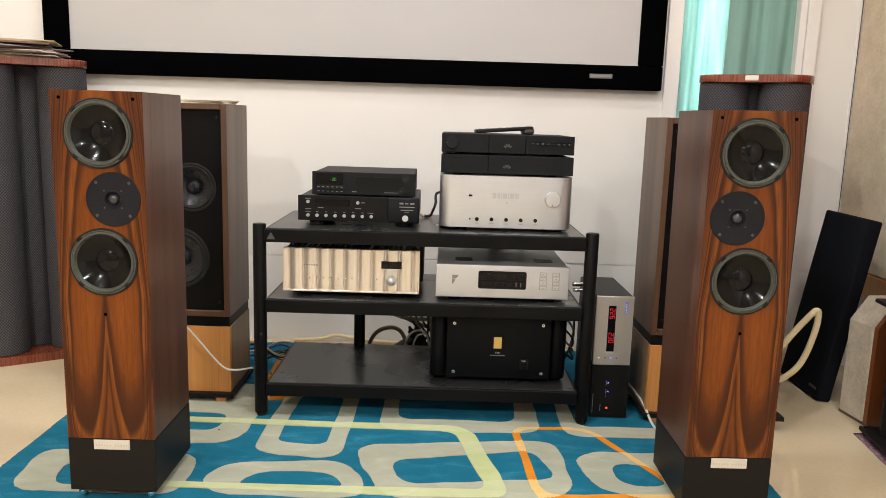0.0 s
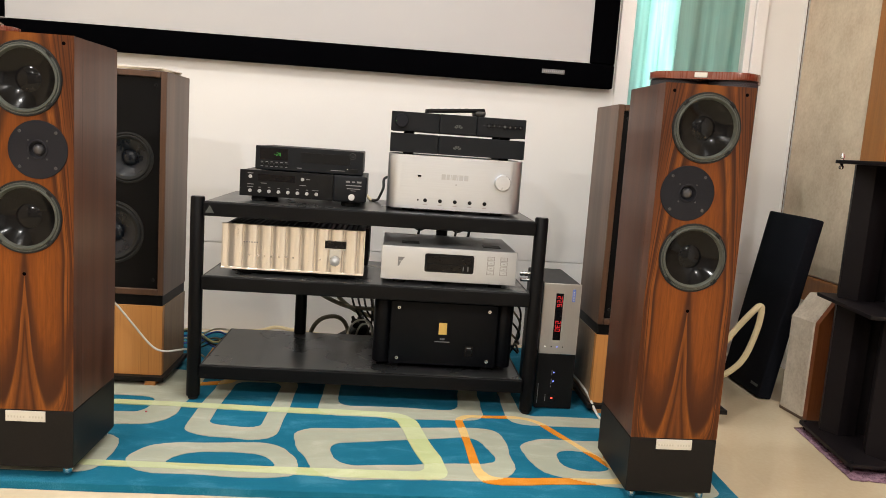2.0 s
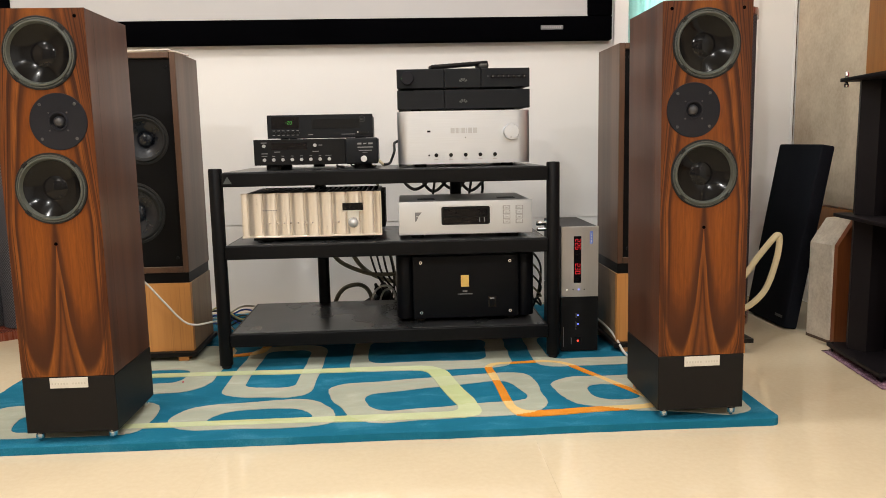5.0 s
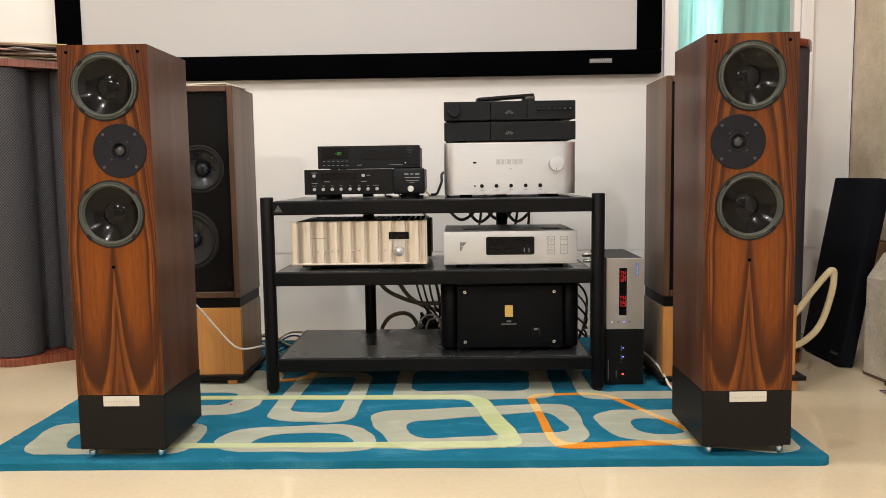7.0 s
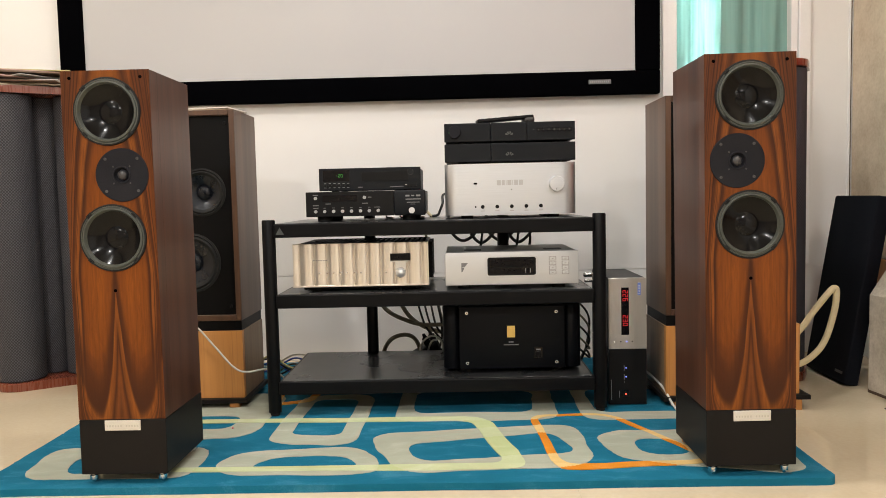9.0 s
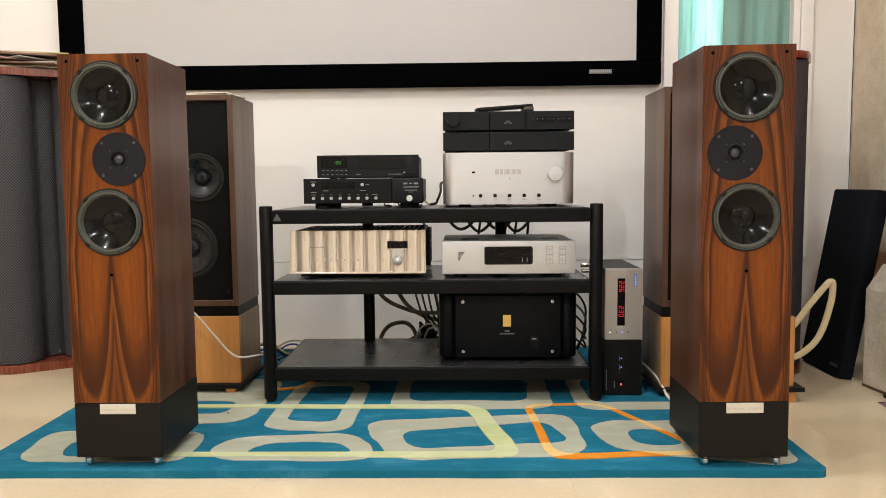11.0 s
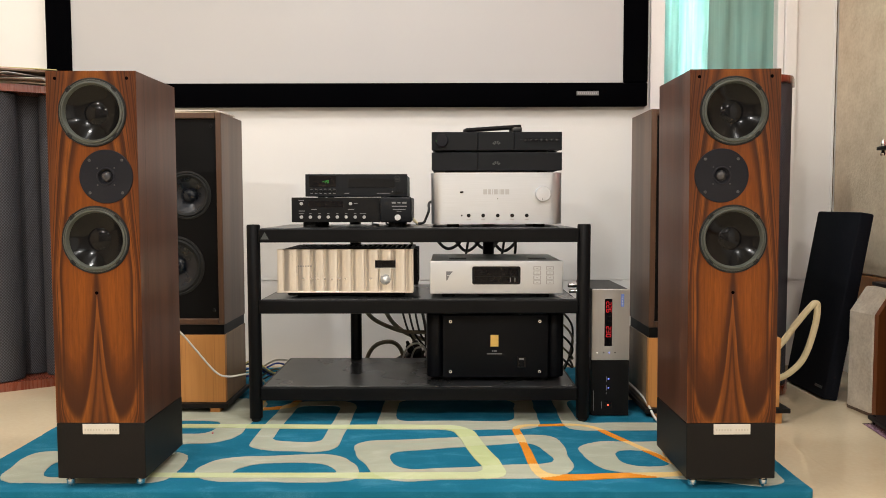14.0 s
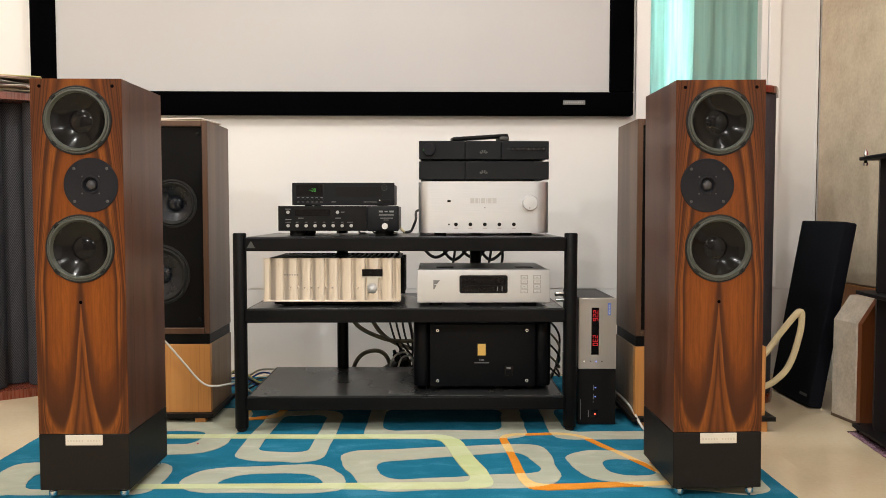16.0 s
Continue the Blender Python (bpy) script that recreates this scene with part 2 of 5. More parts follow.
M_CHERRY = straight_wood("red_cherry_lacquer", (0.15, 0.032, 0.015), (0.20, 0.044, 0.019), 0.28, 40, 0.3, (0, radians(90), 0))
M_PLINTH = mottled("satin_black_plinth", (0.008, 0.007, 0.0065), (0.012, 0.0105, 0.010), 0.45, small=300, bump=0.1, shine=0.12)
M_BAFFLE = mottled("black_baffle", (0.0025, 0.0025, 0.003), (0.0045, 0.0045, 0.005), 0.42, small=260, bump=0.2, shine=0.10)
M_RACK = mottled("black_powder_coat", (0.003, 0.003, 0.0036), (0.0055, 0.0055, 0.006), 0.40, small=700, bump=0.25, depth=0.0006, shine=0.11)
M_SHELF = mottled("black_satin_board", (0.014, 0.0145, 0.015), (0.021, 0.0215, 0.022), 0.28, big=5, small=300, bump=0.02, shine=0.5)
M_BLACK = mottled("black_anodised_metal", (0.005, 0.005, 0.0055), (0.009, 0.009, 0.0095), 0.42, small=500, bump=0.12, shine=0.14)
M_SLATE = mottled("dark_slate_metal", (0.006, 0.007, 0.009), (0.010, 0.011, 0.013), 0.48, small=500, bump=0.12, shine=0.14)
M_DEEP = mottled("deep_black_enamel", (0.002, 0.0022, 0.0032), (0.004, 0.0044, 0.0062), 0.36, small=500, bump=0.12, shine=0.12)
M_RUBBER = mottled("black_rubber", (0.012, 0.012, 0.012), (0.02, 0.02, 0.02), 0.7, small=200, bump=0.1, shine=0.14)
M_SURROUND = mottled("grey_green_rubber", (0.040, 0.045, 0.038), (0.058, 0.064, 0.055), 0.5, small=120, bump=0.08)
M_CONE = mottled("glossy_dark_cone", (0.003, 0.003, 0.0035), (0.006, 0.006, 0.007), 0.11, big=25, small=300, bump=0.03, coat=0.08, shine=0.15)
def grooved(name, a, b, rough, shine, turned=0.65):
    """Cone with fine circular grooves round y, which draw highlights out into fans."""
    m = mottled(name, a, b, rough, big=25, small=300, bump=0.03, shine=shine)
    t = m.node_tree
    p = t.nodes["Principled BSDF"]
    way = t.nodes.new("ShaderNodeTangent")
    way.direction_type, way.axis = "RADIAL", "Y"
    p.inputs["Anisotropic"].default_value, p.inputs["Anisotropic Rotation"].default_value = turned, 0.25
    t.links.new(way.outputs[0], p.inputs["Tangent"])
    return m


M_GROOVED = grooved("grooved_dark_cone", (0.0018, 0.0018, 0.0022), (0.0035, 0.0035, 0.004), 0.20, 0.10)
M_GROOVED.node_tree.nodes["Principled BSDF"].inputs["Coat Weight"].default_value = 0.16
M_GROOVED.node_tree.nodes["Principled BSDF"].inputs["Coat Roughness"].default_value = 0.10
M_PAPERCONE = mottled("grey_cone", (0.005, 0.0065, 0.010), (0.010, 0.012, 0.017), 0.28, big=25, small=300, bump=0.1, shine=0.3)
M_TWPLATE = mottled("tweeter_plate", (0.012, 0.012, 0.015), (0.018, 0.018, 0.022), 0.6, small=500, bump=0.12, shine=0.07)
M_DOME = mottled("grey_silk_dome", (0.022, 0.022, 0.026), (0.035, 0.035, 0.04), 0.3, small=400, bump=0.1)
# Black paint; the plum tint stands in for reddish light on the stand.
M_STAND = mottled("black_paint_plum_lit", (0.006, 0.0045, 0.0055), (0.010, 0.008, 0.009), 0.5, small=400, bump=0.15, shine=0.14)
M_STEEL = fluted_metal("bright_steel", (0.72, 0.72, 0.72), 0.25)
M_GREYSCREW = mottled("dull_grey_screw", (0.06, 0.06, 0.06), (0.09, 0.09, 0.09), 0.45, 0.8)
M_ALU = fluted_metal("brushed_aluminium", (0.62, 0.645, 0.685), 0.46, (0.01, 1, 1))
M_SILVER = mottled("bead_blasted_silver", (0.57, 0.58, 0.595), (0.62, 0.63, 0.64), 0.45, 0.5, small=700, bump=0.1, depth=0.0004)
M_PEWTER = fluted_metal("satin_pewter", (0.60, 0.58, 0.56), 0.40, (1, 1, 0.01))
M_PEWTER.node_tree.nodes["Principled BSDF"].inputs["Metallic"].default_value = 0.8
M_CHAMPAGNE = fluted_metal("champagne_aluminium", (0.82, 0.765, 0.69), 0.30, (1, 1, 0.01))
M_CHAMPAGNE.node_tree.nodes["Principled BSDF"].inputs["Metallic"].default_value = 0.75
M_FAINT = mottled("faint_engraving", (0.44, 0.42, 0.37), (0.50, 0.48, 0.42), 0.5)
M_REDWOOD = straight_wood("red_brown_wood", (0.13, 0.038, 0.012), (0.21, 0.066, 0.02), 0.35, 40)
M_PLATE = mottled("ivory_nameplate", (0.56, 0.54, 0.49), (0.62, 0.60, 0.55), 0.35, 0.3, small=300, bump=0.05)
M_GOLD = mottled("gold_badge", (0.75, 0.52, 0.16), (0.82, 0.60, 0.22), 0.35, 0.9)
M_GLASS = mottled("dark_display_glass", (0.004, 0.0035, 0.004), (0.007, 0.006, 0.007), 0.12, shine=0.2)
M_PRINT = mottled("pale_print", (0.5, 0.5, 0.5), (0.6, 0.6, 0.6), 0.6)
M_PRINT_DIM = mottled("dim_print", (0.16, 0.16, 0.165), (0.2, 0.2, 0.205), 0.6)
M_GREYPRINT = mottled("grey_print", (0.30, 0.29, 0.29), (0.36, 0.35, 0.35), 0.6)
M_ETCH = mottled("etched_grey", (0.36, 0.36, 0.36), (0.42, 0.42, 0.42), 0.5)
M_PALE_ETCH = mottled("pale_etching", (0.38, 0.38, 0.39), (0.43, 0.43, 0.44), 0.5)
M_BADGE = mottled("faint_badge", (0.045, 0.05, 0.047), (0.065, 0.07, 0.066), 0.5)
M_BLUEPRINT = mottled("blue_badge", (0.12, 0.18, 0.5), (0.16, 0.24, 0.6), 0.4)
M_RED = glow("red_digits", (1.0, 0.02, 0.03), 0.7)
M_REDLED = glow("red_led", (1.0, 0.05, 0.03), 4.0)
M_BLUELED = glow("blue_led", (0.15, 0.2, 1.0), 4.0)
M_GREEN = glow("green_digits", (0.12, 0.9, 0.1), 0.35)
M_WHITELED = glow("white_led", (1.0, 0.95, 0.8), 2.0)
M_LAMP = glow("lamp_diffuser", (1.0, 0.88, 0.75), 6.0)
M_OUTSIDE = glow("bright_outdoors", (0.85, 1.0, 0.98), 1.15)
M_TEAL = pile("teal_wool", (0.010, 0.135, 0.225), (0.020, 0.19, 0.305))
M_CREAM = pile("greige_wool", (0.37, 0.39, 0.315), (0.47, 0.485, 0.40))
M_LIME = pile("lime_wool", (0.46, 0.52, 0.27), (0.54, 0.59, 0.34))
M_PALE_LIME = pile("pale_lime_wool", (0.50, 0.55, 0.33), (0.58, 0.62, 0.40))
M_PEACH = pile("pale_peach_wool", (0.68, 0.47, 0.19), (0.78, 0.55, 0.25))
M_ORANGE = pile("orange_wool", (0.62, 0.22, 0.02), (0.72, 0.29, 0.04))
M_CURTAIN = cloth_through("thin_turquoise_cloth", (0.40, 0.60, 0.56), (0.62, 0.84, 0.78), 0.50)
M_CURTAIN_B = cloth_through("lined_turquoise_cloth", (0.275, 0.45, 0.40), (0.19, 0.40, 0.36), 0.20)
M_TUBE = tube_cloth("grey_net_cloth")
M_FOAM = mottled("navy_black_foam", (0.003, 0.0035, 0.006), (0.006, 0.007, 0.011), 0.9, small=150, bump=0.4, depth=0.002, shine=0.14)
M_HOSE = mottled("cream_hose", (0.74, 0.62, 0.37), (0.80, 0.69, 0.45), 0.5, big=8, small=120, bump=0.1)
M_WIRE_W = mottled("white_cable", (0.46, 0.46, 0.43), (0.55, 0.55, 0.51), 0.5)
M_WIRE_K = mottled("black_cable", (0.012, 0.012, 0.012), (0.02, 0.02, 0.02), 0.5)
M_WIRE_G = mottled("olive_grey_cable", (0.13, 0.115, 0.075), (0.19, 0.17, 0.12), 0.5)
M_WIRE_B = mottled("blue_cable", (0.03, 0.08, 0.4), (0.04, 0.1, 0.5), 0.5)
M_WIRE_Y = mottled("yellow_cable", (0.55, 0.5, 0.2), (0.62, 0.56, 0.25), 0.5)
M_WRAP = mottled("mauve_plastic_wrap", (0.11, 0.055, 0.085), (0.33, 0.21, 0.27), 0.12, big=30, small=120, bump=1.0, depth=0.004)
M_YELLOWCARD = mottled("sleeve_card_yellow", (0.42, 0.38, 0.15), (0.50, 0.46, 0.20), 0.55, big=14, small=60, bump=0.1)
M_PAPER = [mottled("sleeve_card_%s" % n, c, tuple(min(1, 1.2 * x) for x in c), 0.55, big=14, small=60, bump=0.1)
           for n, c in (("white", (0.6, 0.56, 0.5)), ("rose", (0.42, 0.27, 0.24)), ("brown", (0.13, 0.08, 0.05)), ("grey", (0.3, 0.29, 0.28)), ("tan", (0.45, 0.38, 0.27)))]


# ---- shapes ----
def part(name, bm, mat, parent=None, label="", at=None, smooth=True, angle=35):
    me = bpy.data.meshes.new(name)
    bmesh.ops.recalc_face_normals(bm, faces=bm.faces)
    if smooth:
        for f in bm.faces:
            f.smooth = True
        for e in bm.edges:
            if len(e.link_faces) == 2 and e.calc_face_angle(0) > radians(angle):
                e.smooth = False
        middle = sorted(f.calc_area() for f in bm.faces)[len(bm.faces) // 2]
        for f in bm.faces:
            if f.calc_area() > 3 * middle and all(e.calc_face_angle(1.0) > radians(19) for e in f.edges):
                f.smooth = False
    bm.to_mesh(me)
    bm.free()
    me.materials.append(mat)
    ob = new(name, me)
    if parent is not None:
        ob.parent = parent
    if at is not None:
        ob.location = at
    if label:
        ob["label"] = label
    return ob


def thing(name, label, category, at=(0, 0, 0), turn=0.0, group="", kind=""):
    ob = new(name)
    ob.location, ob.rotation_euler = at, (0, 0, radians(turn))
    return tagged(ob, label, category, group, kind)


def box(x0, x1, y0, y1, z0, z1, r=0.0, seg=2, bm=None):
    own = bmesh.new()
    bmesh.ops.create_cube(own, size=1.0, matrix=Matrix.Translation(((x0 + x1) / 2, (y0 + y1) / 2, (z0 + z1) / 2)) @ Matrix.Diagonal((x1 - x0, y1 - y0, z1 - z0, 1)))
    if r:
        bmesh.ops.bevel(own, geom=own.edges[:], offset=r, segments=seg, profile=0.5, affect="EDGES")
    if bm is None:
        return own
    return join(bm, own)


def join(bm, other):
    me = bpy.data.meshes.new("tmp")
    other.to_mesh(me)
    other.free()
    bm.from_mesh(me)
    bpy.data.meshes.remove(me)
    return bm


def lathe(profile, n=40, axis="z", at=(0, 0, 0), bm=None):
    """Turn (radius, height) pairs round an axis. axis 'y': heights point to the viewer (minus y)."""
    own = bmesh.new()
    rings = []
    for r, h in profile:
        if r < 1e-6:
            rings.append([own.verts.new((0, 0, h))])
        else:
            rings.append([own.verts.new((r * math.cos(2 * math.pi * i / n), r * math.sin(2 * math.pi * i / n), h)) for i in range(n)])
    for a, b in zip(rings, rings[1:]):
        for i in range(n):
            j = (i + 1) % n
            if len(a) == 1 and len(b) > 1:
                own.faces.new((a[0], b[i], b[j]))
            elif len(b) == 1 and len(a) > 1:
                own.faces.new((a[i], a[j], b[0]))
            elif len(a) > 1:
                own.faces.new((a[i], a[j], b[j], b[i]))
    m = Matrix.Translation(at)
    if axis == "y":
        m = m @ Matrix.Rotation(radians(90), 4, "X")
    elif axis == "x":
        m = m @ Matrix.Rotation(radians(90), 4, "Y")
    bmesh.ops.transform(own, matrix=m, verts=own.verts[:])
    return own if bm is None else join(bm, own)


def prism(outline, z0, z1, r=0.0, axis="z"):
    """An outline raised from z0 to z1; axis 'y' or 'x' lays it down along that axis."""
    bm = bmesh.new()
    low = [bm.verts.new((x, y, z0)) for x, y in outline]
    high = [bm.verts.new((x, y, z1)) for x, y in outline]
    bm.faces.new(low[::-1])
    top = bm.faces.new(high)
    for i in range(len(low)):
        j = (i + 1) % len(low)
        bm.faces.new((low[i], low[j], high[j], high[i]))
    if r:
        bmesh.ops.bevel(bm, geom=[e for e in bm.edges if abs(e.verts[0].co.z - e.verts[1].co.z) < 1e-6], offset=r, segments=2, profile=0.5, affect="EDGES")
    if axis == "y":
        bmesh.ops.transform(bm, matrix=Matrix(((1, 0, 0, 0), (0, 0, 1, 0), (0, 1, 0, 0), (0, 0, 0, 1))), verts=bm.verts[:])
    elif axis == "x":
        bmesh.ops.transform(bm, matrix=Matrix(((0, 0, 1, 0), (1, 0, 0, 0), (0, 1, 0, 0), (0, 0, 0, 1))), verts=bm.verts[:])
    return bm


def rounded(corners, r, n=6):
    """Corners of a polygon with each corner rounded off; r may differ from corner to corner."""
    out, k = [], len(corners)
    for i in range(k):
        p, a, b = Vector(corners[i]), Vector(corners[i - 1]), Vector(corners[(i + 1) % k])
        ri = r[i] if isinstance(r, (list, tuple)) else r
        d0, d1 = a - p, b - p
        s = p + d0.normalized() * min(ri, d0.length * 0.48)
        e = p + d1.normalized() * min(ri, d1.length * 0.48)
        for j in range(n + 1):
            f = j / n
            q = s * (1 - f) ** 2 + p * 2 * f * (1 - f) + e * f * f
            out.append((q.x, q.y))
    return out


def rect(x0, x1, y0, y1):
    return [(x0, y0), (x1, y0), (x1, y1), (x0, y1)]


def smooth_path(points, n=10):
    pts = [Vector(p) for p in points]
    pts = [pts[0] * 2 - pts[1]] + pts + [pts[-1] * 2 - pts[-2]]
    out = []
    for i in range(1, len(pts) - 2):
        a, b, c, d = pts[i - 1:i + 3]
        for j in range(n):
            f = j / n
            out.append(0.5 * ((2 * b) + (c - a) * f + (2 * a - 5 * b + 4 * c - d) * f * f + (3 * b - a - 3 * c + d) * f ** 3))
    return out + [pts[-2]]


def hose(points, r, n=10, sides=10, bm=None):
    own = bmesh.new()
    path = smooth_path(points, n)
    rings, up = [], Vector((0.13, 0.2, 1)).normalized()
    for i, p in enumerate(path):
        d = (path[min(i + 1, len(path) - 1)] - path[max(i - 1, 0)]).normalized()
        s = d.cross(up)
        s = s.normalized() if s.length > 1e-4 else Vector((1, 0, 0))
        up = s.cross(d).normalized()
        rings.append([own.verts.new(p + r * (math.cos(2 * math.pi * k / sides) * s + math.sin(2 * math.pi * k / sides) * up)) for k in range(sides)])
    for a, b in zip(rings, rings[1:]):
        for k in range(sides):
            own.faces.new((a[k], a[(k + 1) % sides], b[(k + 1) % sides], b[k]))
    own.faces.new(rings[0][::-1])
    own.faces.new(rings[-1])
    return own if bm is None else join(bm, own)


def bars(parent, name, mat, rows, y, depth=0.0006):
    """Flat print: bars (x0, x1, z0, z1) on a front face at y, as one mesh."""
    bm = bmesh.new()
    for x0, x1, z0, z1 in rows:
        box(x0, x1, y - depth, y + 0.0004, z0, z1, bm=bm)
    return tagged(part(name, bm, mat, parent, smooth=False), kind="stuff")


# ---- the room ----
XL, XR, YB, YF = -2.7, 1.876, 3.58, -2.4
WIN = (1.09, 1.60, 0.45, 2.25)
ob = part("ceiling", box(XL - 0.15, XR + 0.15, YF - 0.15, YB + 0.15, CEILING, CEILING + 0.12), M_CEIL, smooth=False)
tagged(ob, "plain white painted ceiling with recessed lamps", "ceiling", kind="structure")
bm = bmesh.new()
for x0, x1, z0, z1 in ((XL - 0.15, WIN[0], 0.4035, CEILING), (WIN[1], XR + 0.15, 0.4035, CEILING), (WIN[0], WIN[1], 0.4035, WIN[2]), (WIN[0], WIN[1], WIN[3], CEILING)):
    box(x0, x1, YB, YB + 0.15, z0, z1, bm=bm)
box(XL - 0.15, XR + 0.15, YB, YB + 0.15, -0.1, 0.3985, bm=bm)
box(XL - 0.15, XR + 0.15, YB + 0.006, YB + 0.14, 0.398, 0.404, bm=bm)
tagged(part("wall_back", bm, M_WALL, smooth=False), "white painted panelled wall with a thin level joint", "wall", kind="structure")
# The left wall is out of view; its beige fabric is assumed, to lower bounce light.
tagged(part("wall_left", box(XL - 0.15, XL, YF, YB, -0.1, CEILING), M_FABRIC, smooth=False), "unseen side wall, given beige fabric to soften the fill", "wall", kind="structure")
tagged(part("wall_rear", box(XL - 0.15, XR + 0.15, YF - 0.15, YF, -0.1, CEILING), M_WALL_DARK, smooth=False), "unseen rear wall, toned dark to cut reflections", "wall", kind="structure")
tagged(part("wall_right", box(XR + 0.012, XR + 0.15, YF, YB, -0.1, CEILING), M_WALL, smooth=False), "painted side wall behind fabric panels", "wall", kind="structure")

tagged(part("fabric_wall_panel", box(XR, XR + 0.02, 3.025, YB - 0.012, 0.455, CEILING - 0.01, 0.003), M_FABRIC), "beige textured fabric acoustic wall panel", "wall panel", kind="structure")
tagged(part("fabric_wall_panel", box(XR, XR + 0.02, 2.1, 2.867, 0.455, CEILING - 0.01, 0.003), M_PINK), "crimson fabric acoustic wall panel", "wall panel", kind="structure")
tagged(part("fabric_wall_panel", box(XR, XR + 0.02, 0.6, 2.095, 0.455, CEILING - 0.01, 0.003), M_FABRIC), "beige textured fabric acoustic wall panel", "wall panel", kind="structure")
tagged(part("wooden_wall_post", box(XR - 0.012, XR + 0.02, 2.872, 3.02, 0.455, CEILING - 0.01, 0.004), M_OAK), "orange varnished wooden wall post", "trim", kind="structure")
tagged(part("wooden_rail", box(XR - 0.014, XR + 0.02, 0.6, YB - 0.012, 0.345, 0.45, 0.004), M_OAK), "orange varnished wooden rail under wall fabric", "trim", kind="structure")
tagged(part("trim", box(XR - 0.0035, XR - 0.0005, YB - 0.004, YB - 0.001, 0.0, CEILING), M_WALNUT, smooth=False), "thin dark wooden corner bead", "trim", kind="structure")
tagged(part("trim", box(XR - 0.016, XR - 0.0045, YB - 0.005, YB - 0.0005, 0.0, CEILING, 0.0015), M_TRIM), "slim white bead in the room corner", "trim", kind="structure")

win = thing("window_1", "white framed window behind turquoise curtains", "window", kind="structure")
x0, x1, z0, z1 = WIN
part("casing", box(x0 - 0.065, x0, YB - 0.014, YB + 0.012, z0 - 0.04, z1 + 0.07, 0.003), M_TRIM, win)
part("casing", box(x1, x1 + 0.03, YB - 0.014, YB + 0.012, z0 - 0.04, z1 + 0.07, 0.003), M_TRIM, win)
part("casing", box(x1 + 0.032, x1 + 0.085, YB - 0.024, YB + 0.012, z0 - 0.04, z1 + 0.07, 0.004), M_TRIM, win)
part("casing", box(x0, x1, YB - 0.014, YB + 0.012, z1 + 0.002, z1 + 0.07, 0.003), M_TRIM, win)
part("window_sill", box(x0, x1, YB - 0.03, YB + 0.14, z0 - 0.03, z0 + 0.004, 0.003), M_TRIM, win)
for a, b, c, d in ((x0, x0 + 0.04, z0, z1), (x1 - 0.04, x1, z0, z1), ((x0 + x1) / 2 - 0.02, (x0 + x1) / 2 + 0.02, z0 + 0.04, z1 - 0.04), (x0 + 0.04, x1 - 0.04, z0, z0 + 0.04), (x0 + 0.04, x1 - 0.04, z1 - 0.04, z1)):
    part("window_frame", box(a, b, YB + 0.10, YB + 0.14, c + 0.005, d, 0.003), M_TRIM, win)
m, t, p = material("window_glass", (1, 1, 1), 0.02)
p.inputs["Transmission Weight"].default_value = 1.0
pane = part("pane", box(x0 + 0.03, x1 - 0.03, YB + 0.118, YB + 0.122, z0 + 0.04, z1 - 0.04), m, win, smooth=False)
pane.visible_shadow = False
tagged(part("backdrop", box(0.2, 2.6, 4.6, 4.62, 0.0, 3.2), M_OUTSIDE, smooth=False), "bright hazy daylight outside the window", "backdrop", kind="structure")


def curtain(x0, x1, y, z0, z1, waves, depth, mat, label, seed):
    rnd = random.Random(seed)
    ph = [rnd.uniform(0, 6.28) for _ in range(4)]
    bm = bmesh.new()
    nx, nz, grid = 90, 14, []
    for i in range(nx + 1):
        f = i / nx
        col = []
        for j in range(nz + 1):
            g = j / nz
            fold = math.sin((f + 0.10 * (1 - g) * f) * waves * 6.283 + ph[0] + 0.8 * math.sin(f * 7 + ph[1])) + 0.35 * math.sin((f - 0.16 * g) * waves * 14.9 + ph[2])
            col.append(bm.verts.new((x0 + (x1 - x0) * f + 0.006 * math.sin(g * 4 + ph[3] + f * 6), y + depth * fold * (0.75 + 0.25 * g), z0 + (z1 - z0) * g)))
        grid.append(col)
    for a, b in zip(grid, grid[1:]):
        for j in range(nz):
            bm.faces.new((a[j], b[j], b[j + 1], a[j + 1]))
    ob = part("curtain", bm, mat, angle=80)
    ob.modifiers.new("thickness", "SOLIDIFY").thickness = 0.0012
    return tagged(ob, label, "curtain")


curtain(1.085, 1.312, YB + 0.054, WIN[2] + 0.012, WIN[3] - 0.01, 2.6, 0.012, M_CURTAIN, "thin turquoise curtain lit through by daylight", 3)
curtain(1.300, 1.605, YB + 0.030, WIN[2] + 0.012, WIN[3] - 0.01, 2.1, 0.009, M_CURTAIN_B, "lined grey-turquoise curtain hanging in soft folds", 8)

for lx, ly in LAMPS:
    lamp = thing("ceiling_light", "unseen round ceiling downlight, switched on, placed to light the room", "ceiling light", (lx, ly, CEILING), group="ceiling lights")
    part("ring", lathe([(0.075, 0.0), (0.095, -0.001), (0.098, -0.006), (0.092, -0.010), (0.078, -0.008), (0.075, 0.0)], 32), M_TRIM, lamp)
    part("diffuser", lathe([(0.0, -0.003), (0.076, -0.003), (0.076, 0.002), (0.0, 0.002)], 32), M_LAMP, lamp)


# ---- projection screen ----
scr = thing("projection_screen", "fixed projection screen with wide black velvet frame", "projection screen", (0, 3.53, 0))
sx0, sx1, sz0, sz1 = -1.708, 1.006, 1.197, 2.62
part("canvas", box(sx0 + 0.09, sx1 - 0.09, 0.012, 0.024, sz0 + 0.09, sz1 - 0.09), M_CANVAS, scr, smooth=False)
